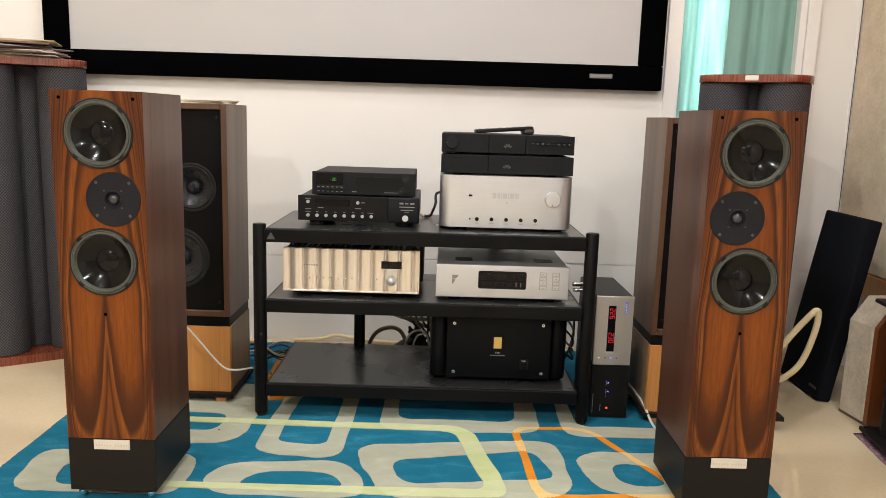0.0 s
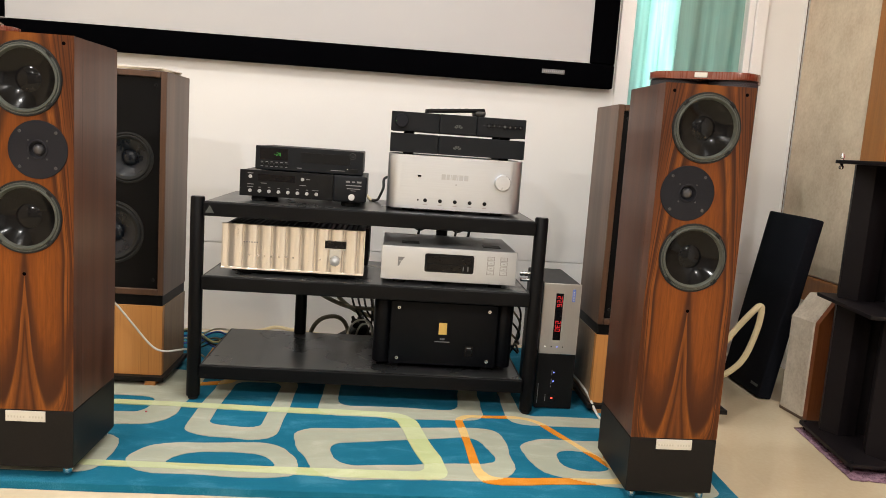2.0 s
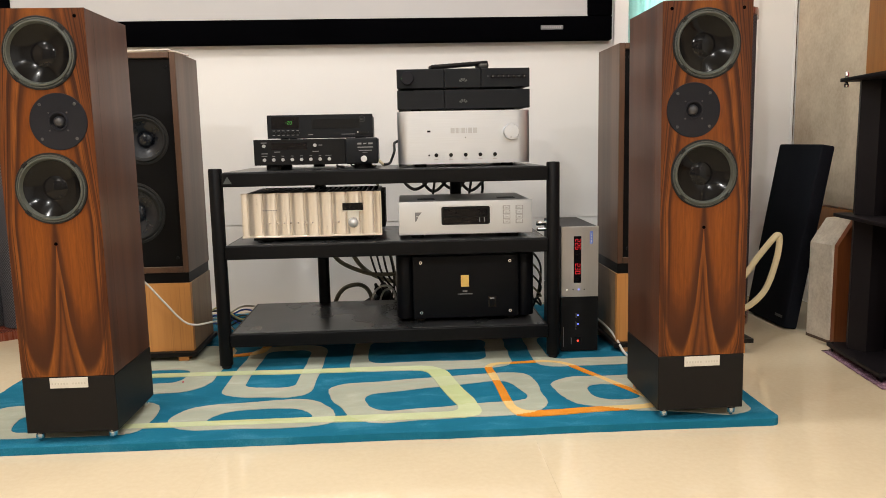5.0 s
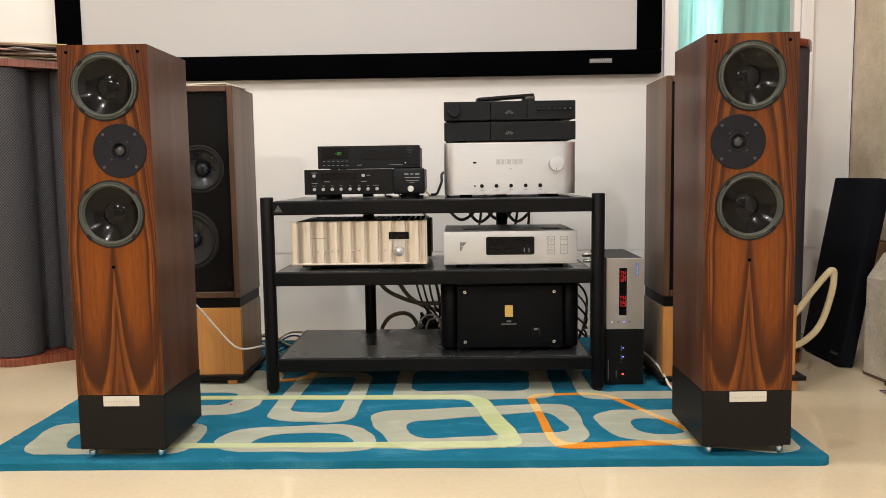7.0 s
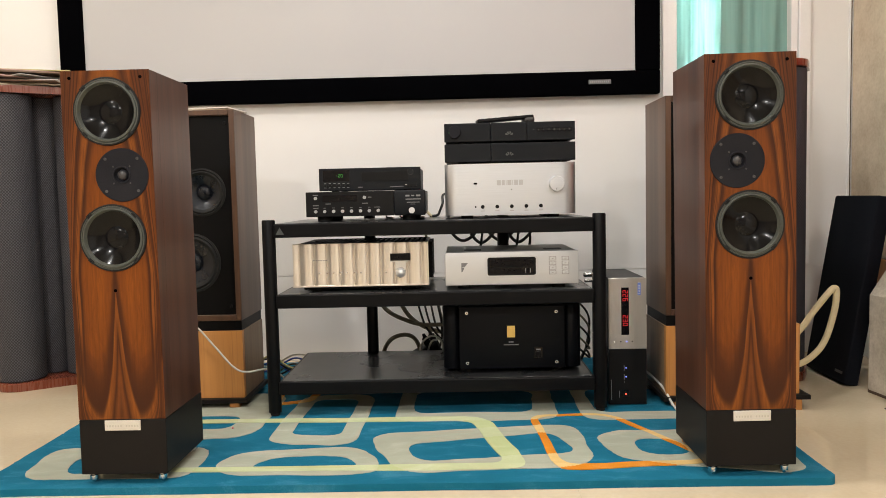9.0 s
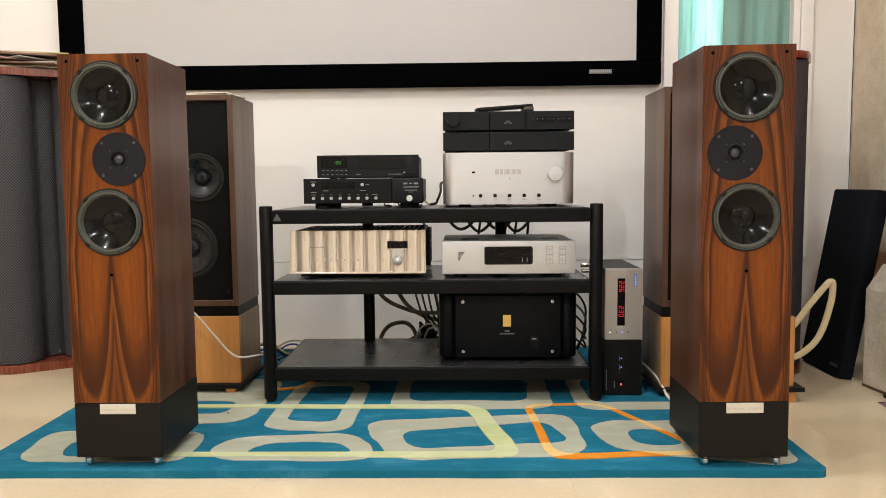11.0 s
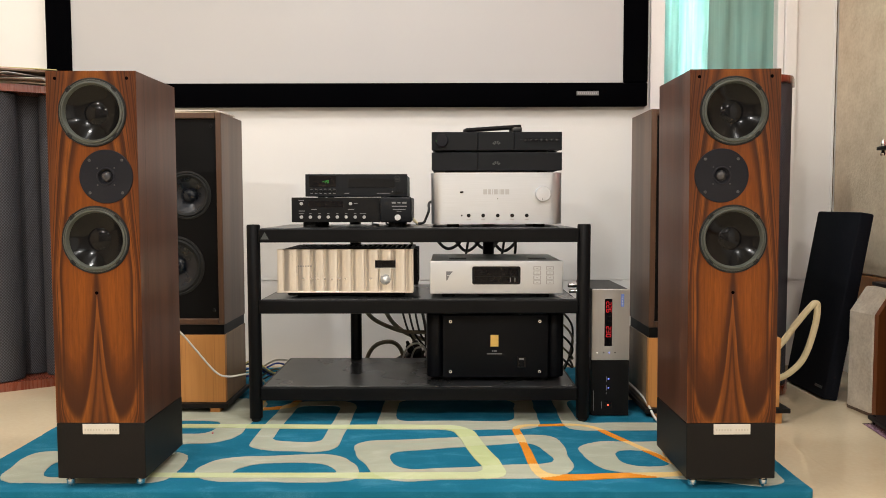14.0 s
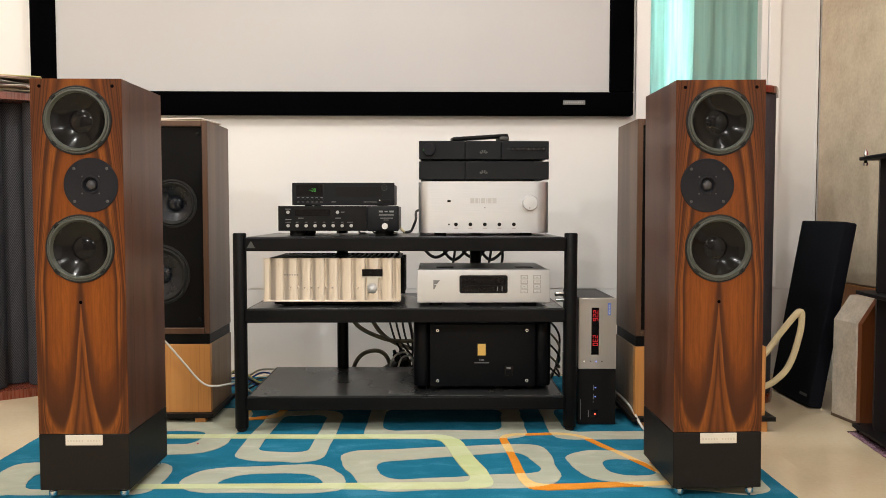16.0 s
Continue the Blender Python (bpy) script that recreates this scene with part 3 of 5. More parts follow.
for a, b, c, d in ((sx0, sx1, sz0, sz0 + 0.104), (sx0, sx1, sz1 - 0.104, sz1), (sx0, sx0 + 0.112, sz0 + 0.1045, sz1 - 0.1045), (sx1 - 0.110, sx1, sz0 + 0.1045, sz1 - 0.1045)):
    part("frame_bar", box(a, b, 0.0, 0.045, c, d, 0.006, 3), M_VELVET, scr)
part("nameplate", box(0.685, 0.785, -0.003, 0.002, 1.243, 1.262, 0.001), M_PRINT_DIM, scr, "small grey nameplate")
bars(scr, "lettering", M_GREYPRINT, [(0.692 + 0.0088 * i, 0.697 + 0.0088 * i, 1.249, 1.257) for i in range(10)], -0.003)
for bx in (-1.2, 0.5):
    part("bracket", box(bx, bx + 0.08, 0.03, 0.0495, 2.40, 2.50), M_BLACK, scr, smooth=False)


# ---- rug ----
RUG_Z = 0.020
rug = thing("rug", "teal tufted rug with greige, lime and orange rounded loops", "rug")
outline = rounded(rect(-1.20, 1.040, 1.968, 3.45), 0.03)


def finer(line, n=5):
    """The same closed line with n points to each stretch."""
    out = []
    for k, (x, y) in enumerate(line):
        a, b = line[(k + 1) % len(line)]
        out += [(x + (a - x) * j / n, y + (b - y) * j / n) for j in range(n)]
    return out


def loop(outer, inner, ro, ri, mat, z, name="loop"):
    """A raised band between two rounded polygons."""
    bm = bmesh.new()
    o, i = ([(x + 0.007 * noise.noise((x * 14, y * 14, 3.1)) + 0.002 * noise.noise((x * 70, y * 70, 1)), y + 0.007 * noise.noise((x * 14, y * 14, 9.7)) + 0.002 * noise.noise((x * 70, y * 70, 5)))
             for x, y in finer(rounded(q, k, 8))] for q, k in ((outer, ro), (inner, ri)))
    if name == "stripe":
        return stripe(o, i, mat, z)
    CREAMS.append((o, i))
    v = [[bm.verts.new((x, y, h)) for x, y in line] for line, h in ((o, RUG_Z - 0.002), (o, z), (i, z), (i, RUG_Z - 0.002))]
    n = len(o)
    for a, b in zip(v, v[1:]):
        for k in range(n):
            bm.faces.new((a[k], a[(k + 1) % n], b[(k + 1) % n], b[k]))
    return part(name, bm, mat, rug, angle=60)


def inside(px, py, line):
    """Which of the points lie within a closed line."""
    hit = np.zeros(len(px), bool)
    for (x0, y0), (x1, y1) in zip(line, line[1:] + line[:1]):
        if y0 != y1:
            hit ^= ((y0 > py) != (y1 > py)) & (px < (x1 - x0) * (py - y0) / (y1 - y0) + x0)
    return hit


def stripe(o, i, mat, z):
    """A thin coloured band that turns paler where it crosses a greige loop."""
    quads, m = [], 7
    for k in range(len(o)):
        j = (k + 1) % len(o)
        n = max(1, int(math.dist(o[k], o[j]) / 0.005))
        for a in range(n):
            for b in range(m):
                q = []
                for f, g in ((a, b), (a + 1, b), (a + 1, b + 1), (a, b + 1)):
                    f, g = f / n, g / m
                    q.append(tuple((o[k][c] * (1 - f) + o[j][c] * f) * (1 - g) + (i[k][c] * (1 - f) + i[j][c] * f) * g for c in (0, 1)))
                quads.append(q)
    px = np.array([sum(p[0] for p in q) / 4 for q in quads])
    py = np.array([sum(p[1] for p in q) / 4 for q in quads])
    over = np.zeros(len(quads), bool)
    for co, ci in CREAMS:
        over |= inside(px, py, co) & ~inside(px, py, ci)
    pale = M_PEACH if mat is M_ORANGE else M_PALE_LIME
    for flag, m2, name in ((False, mat, "stripe"), (True, pale, "stripe_overlap")):
        left = {k for k, hit in enumerate(over) if bool(hit) is flag}
        while left:
            reach, piece = [left.pop()], []
            while reach:
                k = reach.pop()
                piece.append(k)
                for j in (k - 1, k + 1, (k - m) % len(quads), (k + m) % len(quads)):
                    if j in left and (abs(j - k) != 1 or j // m == k // m):
                        left.discard(j)
                        reach.append(j)
            if len(piece) < 25:
                continue
            bm = bmesh.new()
            for k in piece:
                bm.faces.new([bm.verts.new((x, y, z)) for x, y in quads[k]])
            bmesh.ops.remove_doubles(bm, verts=bm.verts[:], dist=0.00005)
            rim = bmesh.ops.extrude_face_region(bm, geom=bm.faces[:])
            bmesh.ops.translate(bm, vec=(0, 0, RUG_Z - 0.002 - z), verts=[g for g in rim["geom"] if isinstance(g, bmesh.types.BMVert)])
            bmesh.ops.recalc_face_normals(bm, faces=bm.faces[:])
            part(name, bm, m2, rug, angle=60)


worn = [(x + 0.003 * noise.noise((x * 9, y * 9, 2.2)) + 0.0012 * noise.noise((x * 60, y * 60, 7.0)), y + 0.003 * noise.noise((x * 9, y * 9, 6.4)) + 0.0012 * noise.noise((x * 60, y * 60, 3.0))) for x, y in finer(finer(outline, 12), 12) if y < 3.6]
part("wool_field", prism(worn, 0.0, RUG_Z, 0.004), M_TEAL, rug)
CREAMS = []
ZC, ZT = RUG_Z + 0.0015, RUG_Z + 0.0028
loop([(-1.11, 2.03), (-1.145, 2.29), (-0.655, 2.285), (-0.64, 2.03)], [(-1.0, 2.065), (-1.03, 2.205), (-0.76, 2.21), (-0.755, 2.07)], 0.09, 0.05, M_CREAM, ZC)
loop([(-0.60, 2.04), (-0.595, 2.225), (-0.20, 2.275), (-0.11, 2.035)], [(-0.51, 2.083), (-0.46, 2.185), (-0.245, 2.19), (-0.19, 2.085)], 0.12, 0.09, M_CREAM, ZC)
loop([(-0.515, 2.30), (-0.50, 2.86), (-0.228, 2.86), (-0.232, 2.275)], [(-0.45, 2.385), (-0.446, 2.80), (-0.285, 2.80), (-0.29, 2.37)], 0.09, 0.05, M_CREAM, ZC)
loop([(-1.0, 2.35), (-1.0, 2.90), (-0.56, 2.90), (-0.565, 2.36)], [(-0.9, 2.45), (-0.9, 2.60), (-0.67, 2.61), (-0.655, 2.465)], 0.12, 0.06, M_CREAM, ZC)
loop([(-0.085, 2.04), (-0.215, 2.375), (0.45, 2.46), (0.455, 2.075)], [(-0.04, 2.125), (-0.085, 2.278), (0.365, 2.375), (0.415, 2.185)], 0.10, 0.06, M_CREAM, ZC)
loop([(0.515, 2.11), (0.478, 2.375), (0.98, 2.38), (1.005, 1.985)], [(0.60, 2.150), (0.58, 2.285), (0.70, 2.305), (0.745, 2.15)], 0.12, 0.07, M_CREAM, ZC)
loop([(-0.14, 2.505), (-0.13, 2.95), (0.415, 2.95), (0.405, 2.505)], [(-0.08, 2.60), (-0.08, 2.88), (0.345, 2.88), (0.33, 2.60)], 0.08, 0.06, M_CREAM, ZC)
loop([(0.485, 2.495), (0.49, 2.95), (0.95, 2.95), (0.93, 2.495)], [(0.535, 2.58), (0.54, 2.88), (0.88, 2.88), (0.87, 2.58)], 0.07, 0.06, M_CREAM, ZC)
loop([(-0.86, 2.07), (-0.86, 2.565), (0.17, 2.55), (0.275, 2.055)], [(-0.83, 2.10), (-0.83, 2.525), (0.115, 2.505), (0.205, 2.105)], 0.09, 0.05, M_LIME, ZT, "stripe")
loop([(0.335, 2.040), (0.308, 2.56), (0.575, 2.565), (0.80, 2.085)], [(0.360, 2.082), (0.332, 2.540), (0.563, 2.545), (0.762, 2.108)], 0.08, 0.06, M_ORANGE, ZT, "stripe")

loop([(-0.60, 2.72), (-0.63, 3.26), (-0.43, 3.26), (-0.45, 2.77)], [(-0.572, 2.76), (-0.60, 3.23), (-0.46, 3.23), (-0.478, 2.80)], 0.05, 0.03, M_ORANGE, ZT, "stripe")


# ---- front loudspeakers ----
def holed(x0, x1, z0, z1, y0, y1, holes, n=48):
    """A board standing in the x-z plane, with round holes (x, z, radius) through it."""
    bm = bmesh.new()
    for y in (y0, y1):
        edges = []
        rings = [[(x0, z0), (x1, z0), (x1, z1), (x0, z1)]] + [[(cx + r * math.cos(2 * math.pi * k / n), cz + r * math.sin(2 * math.pi * k / n)) for k in range(n)] for cx, cz, r in holes]
        loops = [[bm.verts.new((px, y, pz)) for px, pz in ring] for ring in rings]
        for lp in loops:
            edges += [bm.edges.new((lp[k], lp[(k + 1) % len(lp)])) for k in range(len(lp))]
        bmesh.ops.triangle_fill(bm, use_beauty=True, use_dissolve=False, edges=edges)
        if y == y0:
            front = loops
    for a, b in zip(front, loops):
        for k in range(len(a)):
            j = (k + 1) % len(a)
            bm.faces.new((a[k], a[j], b[j], b[k]))
    return bm


def woofer(parent, x, z, y, r=0.0865):
    """Driver seen from the front; its front plane is y, its parts reach back into the cabinet."""
    w = part("woofer", lathe([(r * 0.93, 0.0005), (r * 0.955, 0.005), (r * 0.985, 0.0045), (r, 0.002), (r, -0.004), (r * 0.86, -0.004), (r * 0.86, 0.0005)], 56, "y"), M_RUBBER, parent, at=(x, y, z))
    part("surround", lathe([(r * 0.952, 0.002), (r * 0.945, 0.0045), (r * 0.915, 0.0048), (r * 0.905, 0.0030), (r * 0.885, 0.0068), (r * 0.845, 0.0072), (r * 0.815, 0.003), (r * 0.79, -0.001)], 64, "y"), M_SURROUND, w, "grey-green rubber surround")
    prof = [(r * 0.80, -0.0005)]
    for i in range(1, 11):
        f = i / 10
        prof.append((r * (0.80 - 0.48 * f), -0.0005 - 0.020 * math.sin(f * 1.35) / math.sin(1.35)))
    part("cone", lathe(prof, 64, "y"), M_GROOVED, w, "glossy dark cone")
    part("dust_cap", lathe([(r * 0.345, -0.0200), (r * 0.32, -0.0188), (r * 0.26, -0.0164), (r * 0.18, -0.0146), (r * 0.09, -0.0136), (0, -0.0133)], 40, "y"), M_CONE, w)
    for k in range(4):
        a = radians(45 + 90 * k)
        tab = box(-0.0085, 0.0085, -0.0056, 0.0, -0.0045, 0.0045, 0.0018)
        bmesh.ops.transform(tab, matrix=Matrix.Translation((r * 0.955 * math.cos(a), 0, r * 0.955 * math.sin(a))) @ Matrix.Rotation(radians(90) - a, 4, "Y"), verts=tab.verts[:])
        part("tab", tab, M_RUBBER, w)
    for k in range(4):
        a = radians(45 + 90 * k)
        part("screw", lathe([(0.0036, 0.005), (0.0036, 0.0066), (0.0026, 0.0072), (0.0, 0.0068)], 12, "y", (r * 0.955 * math.cos(a), 0, r * 0.955 * math.sin(a))), M_BLACK, w)
    return w


def tweeter(parent, x, z, y, r=0.068):
    t = part("tweeter", lathe([(r, -0.003), (r, 0.002), (r * 0.985, 0.003), (0.0235, 0.003), (0.022, 0.0048), (0.0195, 0.0048), (0.0185, 0.0005), (0.016, -0.004), (0.013, -0.005)], 56, "y"), M_TWPLATE, parent, "round charcoal tweeter plate", at=(x, y, z))
    part("dome", lathe([(0.0135, -0.004), (0.0118, 0.0005), (0.0098, 0.003), (0.0056, 0.0052), (0, 0.006)], 28, "y"), M_DOME, t)
    for k in range(4):
        a = radians(45 + 90 * k)
        for d, s in ((0.0580, 0.004), (0.030, 0.0022)):
            part("screw", lathe([(s, 0.002), (s, 0.0036), (s * 0.6, 0.0042), (s * 0.5, 0.0034), (0, 0.0034)], 10, "y", (d * math.cos(a), 0, d * math.sin(a))), M_GREYSCREW, t)
    return t


def tower_speaker(x, y, inner, tilt=0.0):
    """Slim floor-standing loudspeaker; inner is the side on which the tweeter sits."""
    s = thing("floorstanding_speaker", "slim rosewood floorstanding loudspeaker on black plinth with silver spikes", "loudspeaker", (x, y, RUG_Z), group="front loudspeakers")
    s.rotation_euler = (0, radians(tilt), 0)
    w, d, zb, zp, zt = 0.1135, 0.275, 0.028, 0.1735, 1.0715
    cut = [(0.002 * inner, 0.968, 0.0805), (0.002 * inner, 0.647, 0.0805), (inner * 0.033, 0.807, 0.022)]
    bm = holed(-w + 0.0004, w - 0.0004, zp + 0.001, zt - 0.0004, 0.0024, 0.05, cut)
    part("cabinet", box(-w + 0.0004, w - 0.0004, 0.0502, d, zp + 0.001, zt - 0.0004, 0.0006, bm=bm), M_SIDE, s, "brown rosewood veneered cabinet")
    part("front_baffle", holed(-w, w, zp + 0.001, zt, 0.0, 0.0022, cut), M_ROSE, s, "book-matched rosewood front")
    part("plinth", box(-w - 0.0005, w + 0.0005, -0.001, d + 0.001, zb, zp, 0.0025), M_PLINTH, s, "satin black plinth")
    for z in (0.968, 0.647):
        woofer(s, 0.002 * inner, z, 0.0)
    tweeter(s, inner * 0.033, 0.807, 0.0)
    for hx, hz in ((-0.0905, 1.053), (0.0905, 1.053), (0.0, 0.511)):
        part("grille_socket", lathe([(0.0042, -0.001), (0.0042, 0.0006), (0.0036, 0.0009), (0.0028, 0.0003), (0, 0.0003)], 18, "y", (hx, 0, hz)), M_VELVET, s)
    plate = part("nameplate", box(-0.0455, 0.0485, -0.0035, -0.0005, 0.1452, 0.172, 0.0008), M_PLATE, s, "ivory metal nameplate")
    bars(plate, "lettering", M_FAINT, [(-0.040 + 0.0072 * i, -0.0365 + 0.0072 * i, 0.1545, 0.1595) for i in range(12) if i != 6], -0.0035)
    for fx in (-w + 0.022, w - 0.022):
        for fy in (0.022, d - 0.022):
            part("spike", lathe([(0.0, 0.0), (0.004, 0.001), (0.006, 0.006), (0.011, 0.009), (0.0115, 0.021), (0.009, 0.023), (0.009, zb)], 20, "z", (fx, fy, 0)), M_STEEL, s, "bright steel foot")
    return s


tower_speaker(-0.797, 1.990, 1)
tower_speaker(0.827, 1.985, -1, -0.45)


# ---- back loudspeakers ----
def monitor_speaker(x_in, side, yf, label):
    """Broad old monitor on a pale box; x_in is the inner edge, side +1 when the cabinet reaches to larger x."""
    s = thing("monitor_speaker", label, "loudspeaker", (x_in, yf, 0.013), group="back loudspeakers")
    wd, dp, z0, z1 = 0.40, 0.27, 0.318, 1.062

    def sx(a, b):
        return (min(a * side, b * side), max(a * side, b * side))

    th = 0.02
    for name, a, b, c, e in (("side_panel", 0, th, z0, z1), ("side_panel", wd - th, wd, z0, z1), ("top_panel", th, wd - th, z1 - th, z1), ("bottom_panel", th, wd - th, z0, z0 + th)):
        u0, u1 = sx(a, b)
        part(name, box(u0, u1, 0.0, dp, c, e, 0.0015), M_WALNUT, s)
        part("front_edge", box(u0 + 0.001, u1 - 0.001, -0.003, 0.0015, c + 0.001, e - 0.001, 0.001), M_WALNUT_EDGE, s, "warm walnut front edge")
    u0, u1 = sx(th, wd - th)
    bm = holed(u0, u1, z0 + th, z1 - th, 0.014, 0.05, [(side * 0.128, 0.775, 0.078), (side * 0.178, 0.525, 0.098), (side * 0.215, 0.93, 0.021)])
    part("baffle", box(u0, u1, 0.0502, dp - 0.004, z0 + th, z1 - th, bm=bm), M_BAFFLE, s, "matt black baffle")
    for xo, z, r in ((0.128, 0.775, 0.085), (0.178, 0.525, 0.107)):
        w = part("woofer", lathe([(r * 0.90, 0.001), (r * 0.93, 0.005), (r, 0.003), (r, -0.003), (r * 0.85, -0.003)], 48, "y"), M_RUBBER, s, at=(side * xo, 0.014, z))
        part("surround", lathe([(r * 0.91, 0.001), (r * 0.84, 0.006), (r * 0.76, 0.003), (r * 0.73, -0.001)], 48, "y"), M_RUBBER, w)
        part("cone", lathe([(r * 0.75, -0.001), (r * 0.6, -0.008), (r * 0.42, -0.017), (r * 0.28, -0.025)], 48, "y"), M_PAPERCONE, w, "grey pulp cone")
        part("dust_cap", lathe([(r * 0.32, -0.024), (r * 0.26, -0.015), (r * 0.14, -0.010), (0, -0.008)], 32, "y"), M_PAPERCONE, w)
    part("tweeter", lathe([(0.05, -0.002), (0.05, 0.003), (0.022, 0.003), (0.015, -0.002), (0.013, 0.004), (0.006, 0.008), (0, 0.009)], 40, "y", (side * 0.215, 0.014, 0.93)), M_TWPLATE, s)
    for hx, hz in ((0.04, z1 - 0.045), (0.04, z0 + 0.05), (0.174, 0.855), (0.174, 0.905)):
        part("grille_stud", lathe([(0.0055, -0.001), (0.0055, 0.004), (0.0035, 0.005), (0, 0.004)], 14, "y", (side * hx, 0.014, hz)), M_BLACK, s)
    u0, u1 = sx(0.003, wd - 0.003)
    part("shadow_gap", box(u0, u1, 0.004, dp - 0.004, 0.282, z0 - 0.0005), M_BAFFLE, s, smooth=False)
    u0, u1 = sx(0.0, 0.455)
    part("base_front", box(u0 + 0.0005, u1 - 0.0005, -0.002, 0.02, 0.040, 0.2815, 0.001), M_BEECH, s, "pale beech base front")
    part("base_box", box(u0, u1, 0.0205, dp, 0.040, 0.2815, 0.001), M_WALNUT_BASE, s, "walnut base side")
    u0, u1 = sx(-0.012, 0.485)
    part("base_plate", box(u0, u1, -0.022, dp + 0.01, 0.024, 0.0395, 0.001), M_PLINTH, s, "black base plate")
    for fx in (0.035, 0.44):
        for fy in (0.002, dp - 0.03):
            u0, u1 = sx(fx - 0.018, fx + 0.018)
            part("foot", box(u0, u1, fy - 0.018, fy + 0.018, -0.013 if abs(x_in + side * fx) > 1.04 else RUG_Z - 0.013, 0.0238, 0.001), M_BEECH, s, "pale wooden foot")
    return s


monitor_speaker(-0.688, -1, 2.727, "walnut monitor loudspeaker, grille off, on pale beech base")
monitor_speaker(0.790, 1, 2.655, "walnut monitor loudspeaker, grille off, on pale beech base")


# ---- equipment rack ----
rack = thing("equipment_rack", "three-tier black steel hi-fi rack standing on the rug", "rack", (0, 0, RUG_Z))
for px, py in ((-0.551, 2.607), (0.557, 2.607), (-0.262, 3.055), (0.262, 3.055)):
    post = part("post", lathe([(0.0, 0.012), (0.0215, 0.012), (0.022, 0.014), (0.022, 0.664), (0.020, 0.668), (0.0, 0.669)], 32, "z", (px, py, 0)), M_RACK, rack)
    part("foot", lathe([(0.0, 0.0), (0.013, 0.0), (0.016, 0.003), (0.016, 0.0118), (0.0, 0.0118)], 20, "z", (px, py, 0)), M_RUBBER, post)
for z in (0.6085, 0.3695, 0.0740):
    sh = part("shelf", box(-0.531, 0.537, 2.588, 3.078, z, z + 0.046, 0.004), M_RACK, rack)
    part("board", box(-0.522, 0.528, 2.597, 3.070, z + 0.0455, z + 0.0475, 0.0008), M_SHELF, sh)
badge = part("badge", prism([(-0.523, 0.619), (-0.495, 0.619), (-0.509, 0.643)], -0.0006, 0.0006, axis="y"), M_BADGE, rack, at=(0, 2.588, 0), smooth=False)


# ---- hi-fi units on the rack ----
class Front:
    """A unit's front face: places on it as shares of its width and height, from its lower left corner."""

    def __init__(self, root, w, h):
        self.root, self.w, self.h = root, w, h

    def x(self, f):
        return (f - 0.5) * self.w

    def z(self, f):
        return f * self.h

    def plate(self, name, mat, a, b, c, d, proud=0.001, label="", r=0.0, y=0.0):
        return part(name, box(self.x(a), self.x(b), y - proud, y + 0.0012, self.z(c), self.z(d), r), mat, self.root, label, smooth=r > 0)

    def knob(self, name, mat, fx, fz, r, length=0.012, label="", y=0.0, n=40):
        return part(name, lathe([(r, -0.001), (r, length * 0.8), (r * 0.94, length), (r * 0.2, length * 1.02), (0, length * 1.02)], n, "y", (self.x(fx), y, self.z(fz))), mat, self.root, label)

    def print_bars(self, mat, rows, y=0.0, name="lettering"):
        return bars(self.root, name, mat, [(self.x(a), self.x(b), self.z(c), self.z(d)) for a, b, c, d in rows], y)


def unit(name, label, category, x0, x1, y, z0, z1, depth, body, rest, feet=4, foot_r=0.02, foot_mat=None, inset=0.006, r=0.003):
    u = thing(name, label, category, ((x0 + x1) / 2, y, z0))
    w, h = x1 - x0, z1 - z0
    part("housing", box(-w / 2 + inset, w / 2 - inset, 0.0105, depth, 0.001, h - 0.001, r), body, u)
    drop = z0 - rest
    for fx in (-w * 0.36, w * 0.36):
        for fy in (0.045, depth - 0.05):
            part("foot", lathe([(0, -drop), (foot_r * 0.92, -drop), (foot_r, -drop + 0.002), (foot_r, -0.001), (foot_r * 0.8, 0.002), (0, 0.002)], 24, "z", (fx, fy, 0)), foot_mat or M_RUBBER, u)
    return u, Front(u, w, h)


TOP, MID, LOW = 0.676, 0.437, 0.1415

# digital processor
u, f = unit("dac", "black digital processor with silver buttons on the top shelf", "hi-fi unit", -0.437, -0.023, 2.682, 0.6935, 0.779, 0.34, M_BLACK, TOP, foot_r=0.026)
part("front_panel", box(-f.w / 2, f.w * 0.235, 0, 0.0100, 0, f.h, 0.0015), M_BLACK, u)
part("front_block", box(f.w * 0.236, f.w / 2, -0.006, 0.0102, -0.001, f.h + 0.001, 0.006, 3), M_SLATE, u, "proud dark front block")
f.plate("display", M_GLASS, 0.14, 0.43, 0.60, 0.86, 0.0006)
for i in range(8):
    f.knob("button", M_ETCH, 0.083 + 0.0745 * i, 0.21, 0.0056, 0.006, "silver push button", n=20)
for fx, fz in ((0.083, 0.75), (0.492, 0.75)):
    f.knob("button", M_ETCH, fx, fz, 0.0056, 0.006, "silver push button", n=20)
f.knob("button", M_SILVER, 0.885, 0.19, 0.0105, 0.008, "large silver push button", y=-0.006, n=24)
f.print_bars(M_PRINT_DIM, [(0.165, 0.21, 0.50, 0.53), (0.47, 0.52, 0.50, 0.53), (0.06, 0.11, 0.44, 0.47), (0.52, 0.55, 0.74, 0.77), (0.06, 0.105, 0.86, 0.89), (0.06, 0.105, 0.34, 0.36), (0.57, 0.62, 0.34, 0.36)] + [(0.147 + 0.0745 * i, 0.167 + 0.0745 * i, 0.34, 0.36) for i in range(6)])
f.print_bars(M_PRINT_DIM, [(0.835, 0.868, 0.745, 0.815), (0.882, 0.908, 0.755, 0.805), (0.922, 0.958, 0.745, 0.815), (0.835, 0.96, 0.62, 0.66), (0.845, 0.95, 0.50, 0.53), (0.875, 0.915, 0.43, 0.45)], -0.006)

